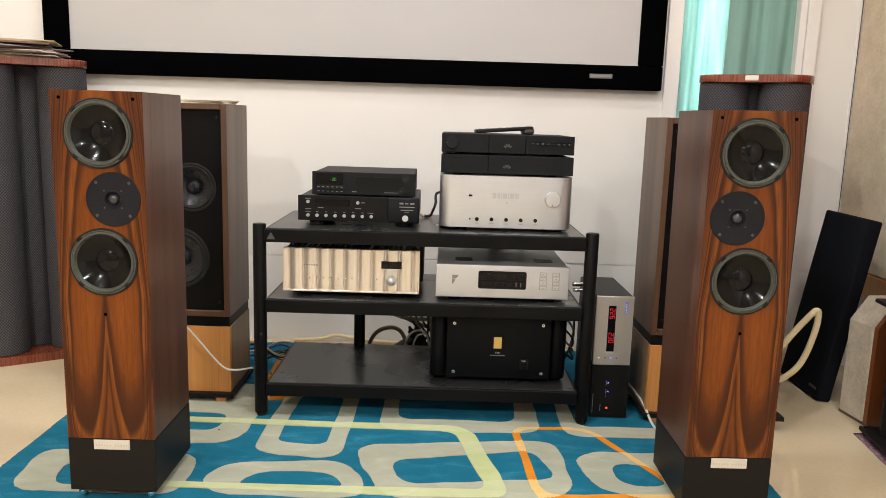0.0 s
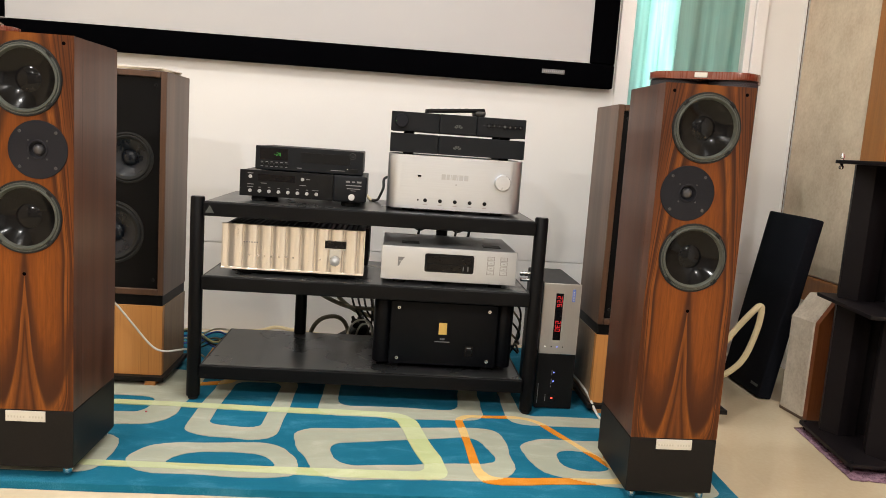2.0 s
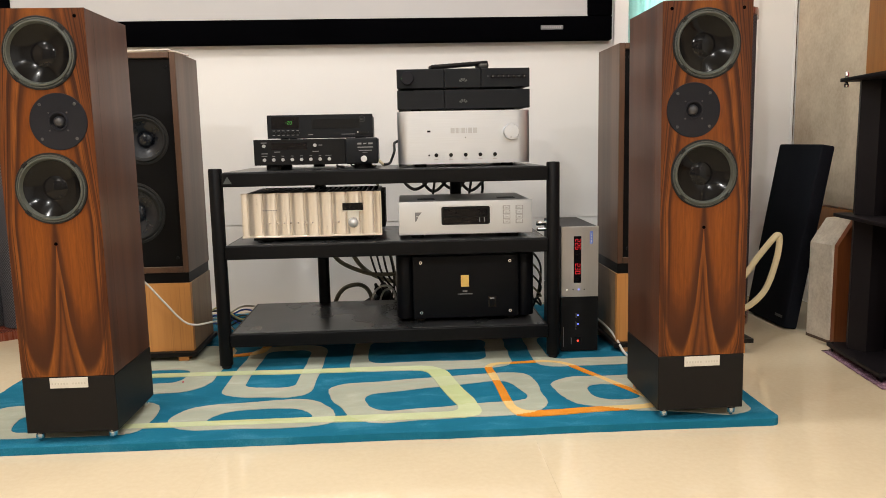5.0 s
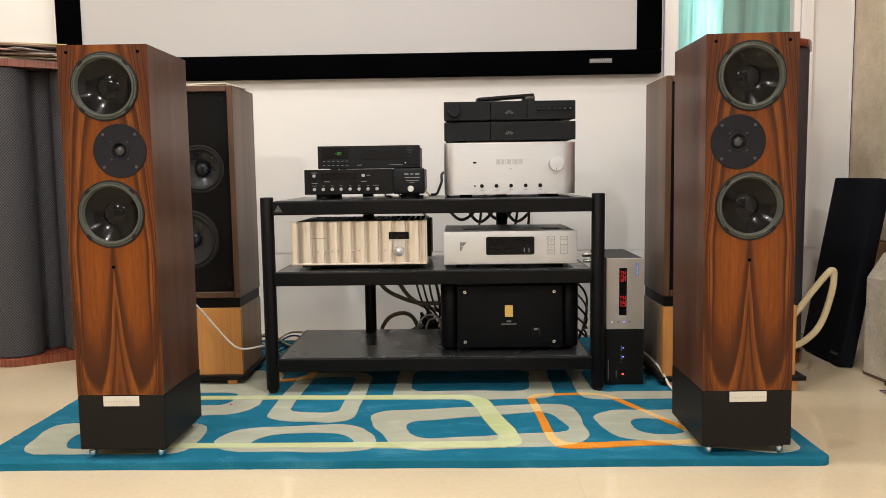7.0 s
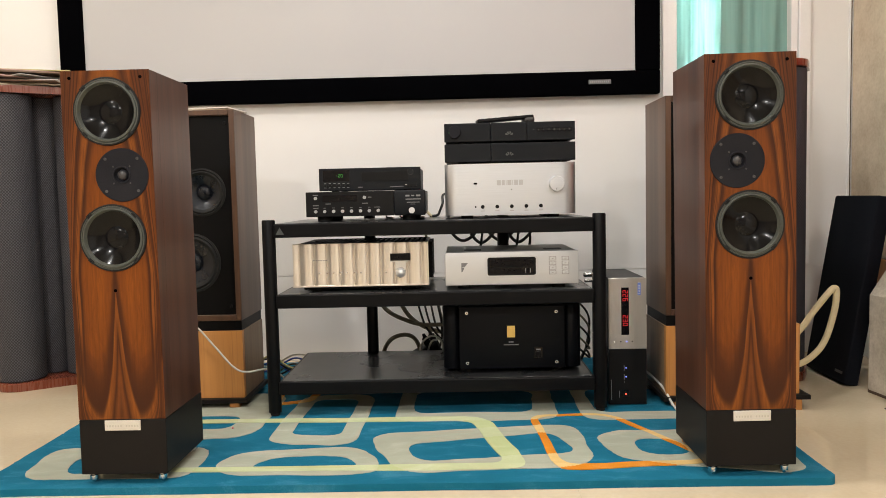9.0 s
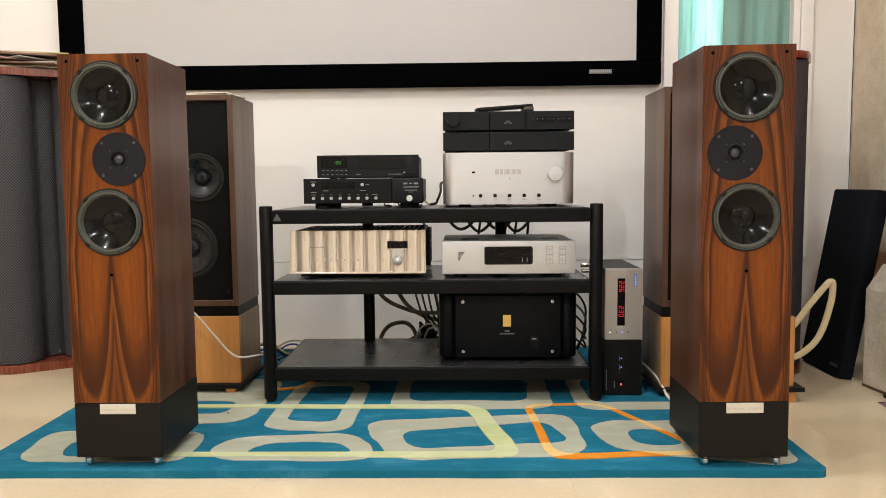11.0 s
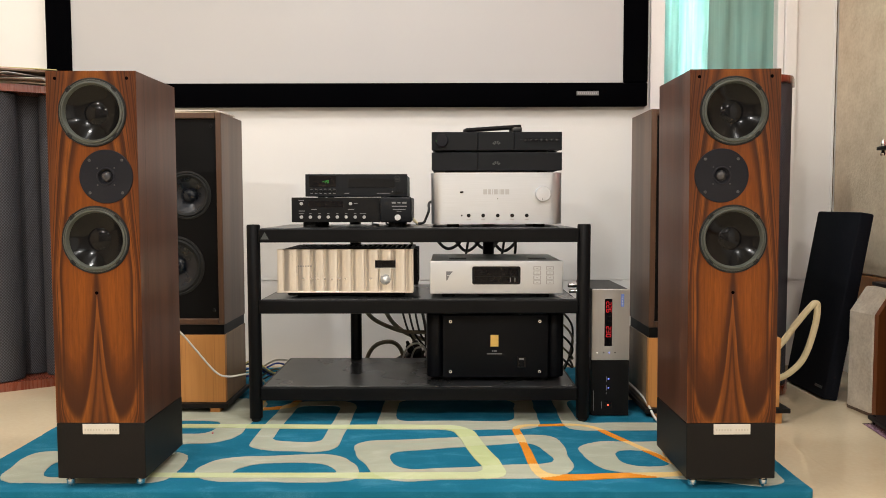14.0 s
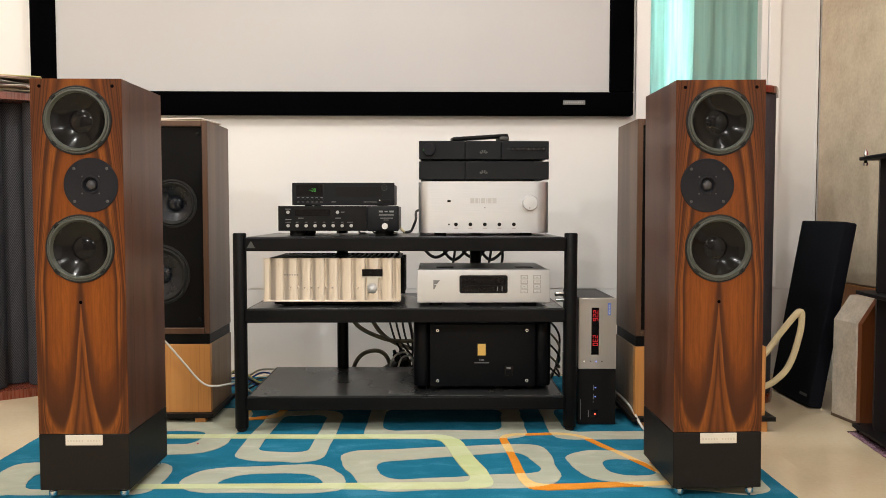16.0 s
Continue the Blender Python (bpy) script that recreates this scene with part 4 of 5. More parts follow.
# disc player
u, f = unit("disc_player", "small black disc player with a green display", "hi-fi unit", -0.392, -0.039, 2.70, 0.782, 0.8595, 0.31, M_SLATE, 0.779, foot_r=0.014)
part("front_panel", box(-f.w / 2, f.w / 2, 0, 0.0100, 0, f.h, 0.002), M_SLATE, u)
f.plate("display", M_GLASS, 0.04, 0.30, 0.42, 0.92, 0.0006)
f.plate("disc_drawer", M_BLACK, 0.42, 0.88, 0.40, 0.82, 0.0012, r=0.0005)
f.print_bars(M_BLACK, [(0.46, 0.62, 0.76, 0.80)], -0.0012, "drawer_slot")
for i in range(6):
    f.plate("button", M_BLACK, 0.045 + 0.045 * i, 0.078 + 0.045 * i, 0.22, 0.28, 0.003, r=0.0006)
f.print_bars(M_PRINT_DIM, [(0.05 + 0.045 * i, 0.072 + 0.045 * i, 0.32, 0.345) for i in range(6)] + [(0.05 + 0.045 * i, 0.072 + 0.045 * i, 0.13, 0.155) for i in range(6)] + [(0.385, 0.43, 0.13, 0.16), (0.70, 0.83, 0.13, 0.155)])
f.plate("button", M_BLACK, 0.87, 0.96, 0.13, 0.25, 0.003, r=0.0006)
f.plate("lamp", M_WHITELED, 0.853, 0.859, 0.21, 0.235, 0.0014)
f.print_bars(M_BADGE, [(0.885, 0.915, 0.80, 0.815), (0.885, 0.915, 0.755, 0.77)], 0.0, "badge")
part("badge_ring", lathe([(0.0105, 0.0), (0.0105, 0.0012), (0.0095, 0.0012), (0.0095, 0.0)], 28, "y", (f.x(0.90), 0, f.z(0.785))), M_BADGE, u)


def seven(ch):
    """Which of the seven strokes of a digit are lit: top, upper left, upper right, middle, lower left, lower right, foot."""
    return {"0": "1110111", "1": "0010010", "2": "1011101", "3": "1011011", "4": "0111010", "5": "1101011", "6": "1101111", "8": "1111111", "-": "0001000"}[ch]


def digits(text, size, mat, root, x, z, y, lying=False):
    """Lit seven-stroke digits; lying ones read downwards with their tops to the right."""
    w, h, s = size * 0.55, size, size * 0.10
    strokes = ((0, w, h - s, h), (0, s, h / 2, h), (w - s, w, h / 2, h), (0, w, h / 2 - s / 2, h / 2 + s / 2), (0, s, 0, h / 2), (w - s, w, 0, h / 2), (0, w, 0, s))
    for k, ch in enumerate(text):
        bm = bmesh.new()
        for on, (a, b, c, d) in zip(seven(ch), strokes):
            if on == "1":
                a2, b2 = a + k * w * 1.4, b + k * w * 1.4
                if lying:
                    box(x + c, x + d, y - 0.0004, y + 0.0003, z - b2, z - a2, bm=bm)
                else:
                    box(x + a2, x + b2, y - 0.0004, y + 0.0003, z + c, z + d, bm=bm)
        part("digit", bm, mat, root, smooth=False)


digits("-20", 0.0105, M_GREEN, u, f.x(0.17), f.z(0.60), -0.0007)

# large silver amplifier: curved corners
u = thing("integrated_amplifier", "large brushed silver amplifier with round volume knob", "amplifier", (0.270, 2.672, 0.687))
f = Front(u, 0.452, 0.176)
shape = rounded([(-0.226, 0.39), (-0.226, 0.0), (0.226, 0.0), (0.226, 0.39)], [0.004, 0.05, 0.05, 0.004], 10)
part("housing", prism(shape, 0.0, 0.176, 0.0015), M_ALU, u, "brushed aluminium wrap-round housing")
for fx in (-0.15, 0.15):
    for fy in (0.06, 0.33):
        part("foot", lathe([(0, TOP - 0.687), (0.021, TOP - 0.687), (0.021, 0.001), (0, 0.001)], 24, "z", (fx, fy, 0)), M_RUBBER, u)
kn = f.knob("volume_knob", M_ALU, 0.845, 0.585, 0.0262, 0.022, "satin silver volume knob", n=56)
part("pointer", box(f.x(0.838), f.x(0.842), -0.0228, -0.0220, f.z(0.46), f.z(0.50)), M_BLACK, kn, smooth=False)
for fx in (0.285, 0.395, 0.505, 0.615, 0.725):
    f.knob("button", M_BLACK, fx, 0.165, 0.0064, 0.005, n=20)
f.knob("sensor", M_BLACK, 0.232, 0.165, 0.003, 0.0012, n=14)
f.plate("lamp", M_GLASS, 0.22, 0.245, 0.60, 0.635, 0.0008)
f.knob("sensor", M_BLACK, 0.505, 0.49, 0.0018, 0.001, n=12)
f.print_bars(M_PALE_ETCH, [(0.395, 0.425, 0.575, 0.675), (0.432, 0.455, 0.575, 0.675), (0.462, 0.468, 0.575, 0.675), (0.475, 0.505, 0.575, 0.675), (0.512, 0.518, 0.575, 0.675), (0.525, 0.555, 0.575, 0.675), (0.562, 0.592, 0.575, 0.675)])
f.print_bars(M_PALE_ETCH, [(0.27 + 0.11 * i, 0.30 + 0.11 * i, 0.075, 0.09) for i in range(5)])


def slim_unit(z0, z1, rest, top_one):
    name = "preamplifier" if top_one else "power_supply"
    label = "slim black preamplifier with knob and button row" if top_one else "slim plain black power supply under the preamplifier"
    u, f = unit(name, label, "hi-fi unit", 0.0455, 0.4935, 2.684, z0, z1, 0.30, M_SLATE, rest, foot_r=0.017, inset=0.004)
    cuts = (0.0, 0.356, 0.632, 1.0) if top_one else (0.0, 0.356, 1.0)
    for a, b in zip(cuts, cuts[1:]):
        mid = 0.0025 if a == 0.356 else 0.0
        part("front_section", box(f.x(a) + 0.0006, f.x(b) - 0.0006, -mid, 0.0100, 0, f.h, 0.0022), M_SLATE, u)
    for k in range(4):
        fan = [(f.x(0.497) + r * math.cos(radians(d)), f.z(0.27) + r * math.sin(radians(d))) for r, d in ((0.006, 20 + 38 * k), (0.0145, 20 + 38 * k), (0.0155, 34 + 38 * k), (0.0145, 48 + 38 * k), (0.006, 48 + 38 * k))]
        part("badge_ray", prism(fan, -0.0031, -0.0020, axis="y"), M_BADGE, u, smooth=False)
    if top_one:
        kn = f.knob("volume_knob", M_TWPLATE, 0.079, 0.53, 0.0215, 0.016, "round black volume knob", n=44)
        part("lamp", box(f.x(0.036), f.x(0.041), -0.0168, -0.0160, f.z(0.47), f.z(0.51)), M_GREEN, kn, smooth=False)
        for i in range(7):
            f.knob("button", M_CONE, 0.72 + 0.0395 * i, 0.57, 0.0066, 0.005, n=20)
        f.print_bars(M_PRINT_DIM, [(0.717 + 0.0395 * i, 0.723 + 0.0395 * i, 0.53, 0.60) for i in range(7)] + [(0.68, 0.686, 0.56, 0.60)], -0.0051)
    return u


slim_unit(0.870, 0.932, 0.863, False)
slim_unit(0.939, 1.002, 0.932, True)

rem = thing("remote_control", "thin black remote control propped on the preamplifier", "remote control", (0.258, 2.735, 1.0025), 9)
tilt = pose(0, 0, 0.001, 0, -4.5, 0)
bm = box(-0.100, 0.098, -0.025, 0.025, 0, 0.0125, 0.004, 3)
bmesh.ops.transform(bm, matrix=tilt @ Matrix.Translation((0.1, 0, 0)), verts=bm.verts[:])
bmesh.ops.translate(bm, vec=(-0.1, 0, 0), verts=bm.verts[:])
part("case", bm, M_BLACK, rem)
part("end_cap", box(0.062, 0.101, -0.0255, 0.0255, 0.0, 0.0245, 0.009, 3), M_GREYSCREW, rem, "shiny grey end")
for i in range(6):
    for j in range(3):
        bm = lathe([(0.0042, 0.0120), (0.0042, 0.0136), (0.003, 0.0142), (0, 0.0142)], 12, "z", (0.018 + 0.024 * i, -0.012 + 0.012 * j, 0))
        bmesh.ops.transform(bm, matrix=Matrix.Translation((-0.1, 0, 0)) @ tilt, verts=bm.verts[:])
        part("button", bm, M_GREYPRINT, rem)

# champagne amplifier with a fluted front
u = thing("fluted_amplifier", "champagne gold amplifier with fluted front on the middle shelf", "amplifier", (-0.2505, 2.656, 0.4555))
f = Front(u, 0.467, 0.146)
bm = bmesh.new()
N, flutes = 240, 10
low, high = [], []
for i in range(N + 1):
    s = i / N
    y = 0.0 if s < 0.012 or s > 0.988 else -0.0085 * abs(math.cos(s * flutes * math.pi)) ** 0.62
    low.append((f.x(s), y))
edge = low + [(0.2335, 0.014), (-0.2335, 0.014)]
part("front_panel", prism(edge, 0.0, f.h, 0.0), M_CHAMPAGNE, u, "fluted champagne aluminium front", angle=28)
part("front_lip", box(-0.2325, 0.2325, -0.0112, 0.012, -0.0022, 0.0035, 0.0008), M_CHAMPAGNE, u, "champagne lip under the flutes")
part("housing", box(-0.215, 0.215, 0.0145, 0.37, 0.004, 0.128, 0.003), M_BLACK, u, "black housing")
for i in range(22):
    part("cooling_fin", box(-0.205 + 0.0191 * i, -0.2 + 0.0191 * i, 0.03, 0.36, 0.1285, 0.142, 0.0), M_BLACK, u, smooth=False)
part("base", box(-0.20, 0.205, 0.014, 0.36, -0.0125, 0.0035, 0.002), M_BLACK, u)
for i in range(9):
    part("side_fin", box(0.2285, 0.242, 0.15 + 0.024 * i, 0.156 + 0.024 * i, 0.008, 0.138, 0.0), M_BLACK, u, smooth=False)
part("back_panel", box(-0.214, 0.214, 0.3605, 0.3695, 0.1282, 0.1435, 0.001), M_BLACK, u)
for sx in (-0.228, 0.216):
    part("side_panel", box(sx, sx + 0.012, 0.0145, 0.37, 0.002, 0.143, 0.002), M_BLACK, u)
for fx in (-0.15, 0.16):
    for fy in (0.05, 0.32):
        part("foot", lathe([(0, MID - 0.4555), (0.024, MID - 0.4555), (0.024, 0.003), (0, 0.003)], 24, "z", (fx, fy, 0)), M_RUBBER, u)
part("display", box(f.x(0.722), f.x(0.868), -0.0100, -0.0005, f.z(0.575), f.z(0.745)), M_GLASS, u, smooth=False)
part("display_trim", box(f.x(0.722), f.x(0.868), -0.0106, -0.0005, f.z(0.545), f.z(0.573)), M_PLATE, u, "pale metal trim", smooth=False)
part("knob_plate", box(f.x(0.757), f.x(0.838), -0.0104, -0.0005, f.z(0.33), f.z(0.543), 0.0006), M_PLATE, u, "pale metal plate above the knob")
kn = f.knob("volume_knob", M_STEEL, 0.797, 0.30, 0.0180, 0.012, "turned steel knob", y=-0.0095, n=48)
part("cap", lathe([(0.0168, 0.0212), (0.0150, 0.0245), (0.004, 0.0335), (0, 0.034)], 40, "y", (f.x(0.797), 0, f.z(0.30))), M_SILVER, kn, "bright conical steel cap")
for fx in (0.20, 0.257, 0.303, 0.351, 0.404, 0.456, 0.504, 0.69):
    f.knob("button", M_STEEL, fx, 0.31, 0.0032, 0.011, n=14)
f.print_bars(M_GREYPRINT, [(0.155 + 0.018 * i, 0.166 + 0.018 * i, 0.60, 0.625) for i in range(6)], -0.0084)

# silver disc transport
u, f = unit("silver_disc_transport", "silver disc transport with black slot window and keypads", "hi-fi unit", 0.040, 0.493, 2.640, 0.4500, 0.563, 0.36, M_SILVER, MID, foot_r=0.022, inset=0.003)
part("front_panel", box(-f.w / 2, f.w / 2, 0, 0.0100, 0, f.h, 0.0025, 3), M_SILVER, u, "thick silver front")
rim = prism(rounded(rect(f.x(0.300), f.x(0.697), f.z(0.235), f.z(0.875)), 0.012), -0.0022, 0.0006, 0.0008, axis="y")
part("window_rim", rim, M_SILVER, u, "raised satin silver window rim")
win2 = part("window_bezel", prism(rounded(rect(f.x(0.318), f.x(0.680), f.z(0.285), f.z(0.83)), 0.008), -0.0030, -0.0005, axis="y"), M_BLACK, u, "black rounded window bezel")
part("drawer", box(f.x(0.335), f.x(0.662), -0.0038, -0.002, f.z(0.54), f.z(0.77), 0.0008), M_GLASS, win2)
part("display", box(f.x(0.335), f.x(0.662), -0.0034, -0.002, f.z(0.33), f.z(0.51)), M_GLASS, win2, smooth=False)
part("display_mark", box(f.x(0.60), f.x(0.606), -0.0040, -0.0033, f.z(0.36), f.z(0.49)), M_PRINT_DIM, win2, smooth=False)
part("display_mark", box(f.x(0.635), f.x(0.641), -0.0040, -0.0033, f.z(0.36), f.z(0.49)), M_PRINT_DIM, win2, smooth=False)
for i in range(2):
    for j in range(4):
        f.plate("key_gap", M_GREYPRINT, 0.778 + 0.096 * i, 0.833 + 0.096 * i, 0.288 + 0.140 * j, 0.408 + 0.140 * j, 0.0005)
        f.plate("key", M_SILVER, 0.783 + 0.096 * i, 0.828 + 0.096 * i, 0.303 + 0.140 * j, 0.393 + 0.140 * j, 0.0014, r=0.0006)
        f.print_bars(M_GREYPRINT, [(0.798 + 0.096 * i, 0.813 + 0.096 * i, 0.340 + 0.140 * j, 0.356 + 0.140 * j)], -0.0014, "key_mark")
flag = prism([(f.x(0.122), f.z(0.40)), (f.x(0.132), f.z(0.42)), (f.x(0.148), f.z(0.56)), (f.x(0.172), f.z(0.68)), (f.x(0.122), f.z(0.68))], -0.0006, 0.0004, axis="y")
part("badge", flag, M_PRINT_DIM, u, "dark slanted badge", smooth=False)
f.print_bars(M_SILVER, [(0.130, 0.175, 0.545, 0.565)], -0.0006, "badge_slit")
for fx in (-0.13, 0.15):
    part("top_vent", box(fx - 0.03, fx + 0.03, 0.08, 0.14, f.h - 0.0008, f.h + 0.0004), M_BLACK, u, smooth=False)

# black power amplifier
u = thing("power_amplifier", "heavy black power amplifier with gold badge on lowest shelf", "amplifier", (0.2655, 2.662, 0.1555))
f = Front(u, 0.366, 0.218)
part("front_panel", box(-0.183, 0.183, 0.0, 0.022, 0.0, 0.2185, 0.004, 3), M_DEEP, u, "thick black front plate")
for s in (-1, 1):
    part("front_column", lathe([(0, 0.0), (0.029, 0.0), (0.031, 0.003), (0.031, 0.216), (0.029, 0.219), (0, 0.219)], 36, "z", (s * 0.2085, 0.040, 0)), M_DEEP, u)
    for k in range(11):
        part("cooling_fin", box(min(s * 0.196, s * 0.239), max(s * 0.196, s * 0.239), 0.078 + 0.026 * k, 0.084 + 0.026 * k, -0.004, 0.222, 0.001, 1), M_DEEP, u)
part("housing", box(-0.195, 0.195, 0.0225, 0.37, 0.0, 0.2175, 0.003), M_DEEP, u)
for fx in (-0.16, 0.16):
    for fy in (0.05, 0.33):
        part("foot", lathe([(0, LOW - 0.1555), (0.02, LOW - 0.1555), (0.02, 0.001), (0, 0.001)], 22, "z", (fx, fy, 0)), M_RUBBER, u)
for fx in (0.075, 0.915):
    for fz in (0.10, 0.90):
        b = f.knob("bolt", M_STEEL, fx, fz, 0.0058, 0.004, "bright hex bolt", n=24)
        part("socket", lathe([(0.0028, 0.0041), (0.0026, 0.0046), (0, 0.0046)], 6, "y", (f.x(fx), 0, f.z(fz))), M_DEEP, b)
f.plate("badge", M_GOLD, 0.452, 0.527, 0.50, 0.685, 0.0012, "square gold badge")
f.print_bars(M_PRINT_DIM, [(0.468, 0.478, 0.415, 0.44), (0.483, 0.512, 0.415, 0.44), (0.42, 0.56, 0.375, 0.39)])
sw = f.plate("power_switch", M_GLASS, 0.706, 0.784, 0.165, 0.335, 0.0015)
part("rocker", box(f.x(0.718), f.x(0.772), -0.0045, -0.001, f.z(0.18), f.z(0.275), 0.001), M_DEEP, sw)
part("print", box(f.x(0.724), f.x(0.766), -0.0021, -0.0014, f.z(0.290), f.z(0.312)), M_PRINT_DIM, sw, smooth=False)

# mains conditioner tower: silver unit on a black one
u = thing("mains_conditioner", "tall black mains conditioner with blue and red lamps on the rug", "power conditioner", (0.6615, 2.662, RUG_Z))
f = Front(u, 0.130, 0.196)
part("housing", box(-0.0635, 0.0635, 0.006, 0.33, 0.004, 0.195, 0.002), M_BLACK, u)
part("front_panel", box(-0.065, 0.065, 0, 0.0055, 0.003, 0.196, 0.0015), M_BLACK, u)
for fx in (-0.05, 0.05):
    for fy in (0.03, 0.30):
        part("foot", lathe([(0, 0), (0.012, 0), (0.012, 0.0042), (0, 0.0042)], 18, "z", (fx, fy, 0)), M_RUBBER, u)
for fz in (0.66, 0.50):
    f.plate("lamp", M_BLUELED, 0.445, 0.475, fz, fz + 0.018, 0.0012)
f.plate("lamp", M_REDLED, 0.43, 0.47, 0.19, 0.215, 0.0022)
f.plate("power_button", M_GLASS, 0.36, 0.54, 0.14, 0.27, 0.0014, r=0.0004)
f.print_bars(M_PRINT_DIM, [(0.40, 0.415, 0.62, 0.71), (0.40, 0.415, 0.46, 0.55), (0.40, 0.41, 0.40, 0.43), (0.27, 0.285, 0.14, 0.26), (0.06, 0.075, 0.10, 0.46)])
u = thing("voltage_monitor", "silver-fronted mains unit with red digits on the black conditioner", "power conditioner", (0.6615, 2.660, 0.217))
f = Front(u, 0.130, 0.246)
part("housing", box(-0.0635, 0.0635, 0.0085, 0.33, 0.001, 0.245, 0.002), M_BLACK, u)
part("front_panel", box(-0.065, 0.065, 0, 0.008, 0, 0.246, 0.002), M_PEWTER, u, "satin silver front")
w = part("display", box(f.x(0.335), f.x(0.535), -0.0010, 0.0006, f.z(0.20), f.z(0.865)), M_GLASS, u, "tall dark display")
digits("226", 0.0175, M_RED, w, f.x(0.375), f.z(0.825), -0.0011, True)
digits("230", 0.0175, M_RED, w, f.x(0.375), f.z(0.475), -0.0011, True)
f.plate("display_lip", M_PLATE, 0.345, 0.525, 0.165, 0.19, 0.001)
f.plate("badge", M_BLUEPRINT, 0.765, 0.845, 0.755, 0.93, 0.0012, "blue badge")
f.print_bars(M_PRINT, [(0.79, 0.82, 0.775 + 0.022 * i, 0.785 + 0.022 * i) for i in range(6)], -0.0012)
for fx, mm in ((0.15, M_WHITELED), (0.32, M_BLACK), (0.47, M_BLUELED), (0.62, M_BLACK)):
    f.knob("button", mm, fx, 0.105, 0.0022, 0.0012, n=14)
part("plug", lathe([(0, 0), (0.006, 0), (0.009, 0.004), (0.009, 0.036), (0.005, 0.046), (0, 0.046)], 20, "x", (-0.110, 0.24, 0.234)), M_STEEL, u)
part("plug", lathe([(0, 0), (0.007, 0.0), (0.007, 0.042), (0, 0.042)], 20, "x", (-0.106, 0.24, 0.212)), M_STEEL, u)


# ---- tube columns in the corners ----
def tube_column(x, y, turn, label, hw=0.228, H=1.20):
    s = thing("tube_column", label, "acoustic tube", (x, y, 0), turn, group="tube columns")
    hd = 0.14
    plan = rounded(rect(-hw, hw, -hd, hd), 0.10, 8)
    part("base", prism(plan, 0.0, 0.035, 0.005), M_CHERRY, s, "red cherry base board")
    top = part("top", prism(plan, H, H + 0.029, 0.006), M_CHERRY, s, "red cherry top board")
    if x > 0:
        part("badge", box(-0.024, 0.024, -hd - 0.002, -hd + 0.002, H + 0.006, H + 0.025, 0.001), M_PLATE, top)
    for tx, ty, r in ((0.096 - hw, -0.036, 0.093), (hw - 0.096, -0.036, 0.093), (0.0, 0.050, 0.070)):
        part("tube", lathe([(0, 0.0355), (r - 0.004, 0.0355), (r, 0.040), (r, H - 0.005), (r - 0.004, H - 0.0005), (0, H - 0.0005)], 48), M_TUBE, s, at=(tx, ty, 0))
    return s


tube_column(-1.66, 3.27, 33, "grey net tube column with red cherry boards, records on top", H=1.208)
tube_column(1.286, 3.20, -28, "grey net tube column with red cherry boards by the curtain", 0.208, 1.221)

rnd = random.Random(5)
z = 1.2375
for i in range(13):
    th = rnd.choice((0.004, 0.005, 0.007))
    cx, cy = (-1.69 + rnd.uniform(-0.07, 0.04), 3.25 + rnd.uniform(-0.05, 0.02))
    rec = thing("record_sleeve", "worn card record sleeve in a low pile", "record", (cx, cy, z), 33 + rnd.uniform(-30, 30), group="pile of records")
    part("sleeve", box(-0.15, 0.15, -0.12, 0.15, 0, th - 0.0004, 0.0008, 1), rnd.choice(M_PAPER), rec)
    z += th
rec = thing("record_sleeve", "yellow card record sleeve on top of the pile", "record", (-1.665, 3.235, z), 20, group="pile of records")
part("sleeve", box(-0.13, 0.15, -0.12, 0.14, 0, 0.0046, 0.0008, 1), M_YELLOWCARD, rec)
z = 0.013 + 1.0625
for i in range(3):
    rec = thing("record_sleeve", "pale flat card sleeve on the monitor loudspeaker", "record", (-0.86 + 0.012 * i, 2.885, z), 4 - 5 * i, group="sleeves on the loudspeaker")
    part("sleeve", box(-0.12, 0.145 - 0.01 * i, -0.10, 0.085, 0, 0.0046, 0.0008, 1), M_PAPER[(0, 4, 0)[i]], rec)
    z += 0.005


# ---- things by the right wall ----
foam = thing("foam_panel", "black foam acoustic panel leaning on the side wall", "acoustic panel", (1.537, 3.100, 0.0))
lean = math.degrees(math.atan2(0.120, 0.715))
bm = box(0.0, 0.055, -0.165, 0.165, 0.0, 0.725, 0.008, 3)
bmesh.ops.transform(bm, matrix=pose(0, 0, 0.0, 0.0, lean, 0), verts=bm.verts[:])
lowest = min(v.co.z for v in bm.verts)
bmesh.ops.translate(bm, vec=(0, 0, -lowest), verts=bm.verts[:])
part("foam", bm, M_FOAM, foam)
bm = box(-0.002, 0.0005, -0.14, -0.085, 0.035, 0.045)
bmesh.ops.transform(bm, matrix=pose(0, 0, -lowest, 0.0, lean, 0), verts=bm.verts[:])
part("badge", bm, M_BADGE, foam, smooth=False)

corner = thing("horn_bin", "pale fabric floor bin with chamfered top and red-brown wooden end", "acoustic bin", (1.598, 2.690, 0.0), 7)
side_shape = [(0.0, 0.012), (0.285, 0.012), (0.285, 0.455), (0.062, 0.455), (0.0, 0.365)]
part("wooden_end", prism(side_shape, 0.0, 0.02, 0.0, axis="y"), M_REDWOOD, corner, "red-brown varnished wooden end", smooth=False)
part("fabric_cover", prism([(a + 0.003 if a < 0.1 else a - 0.003, b if b < 0.1 else b - 0.003) for a, b in side_shape], 0.0205, 0.168, 0.014, axis="y"), M_GREYFAB, corner, "pale grey-beige fabric")
part("kick_board", box(0.006, 0.28, 0.002, 0.165, 0.0, 0.0118), M_WALNUT, corner, smooth=False)

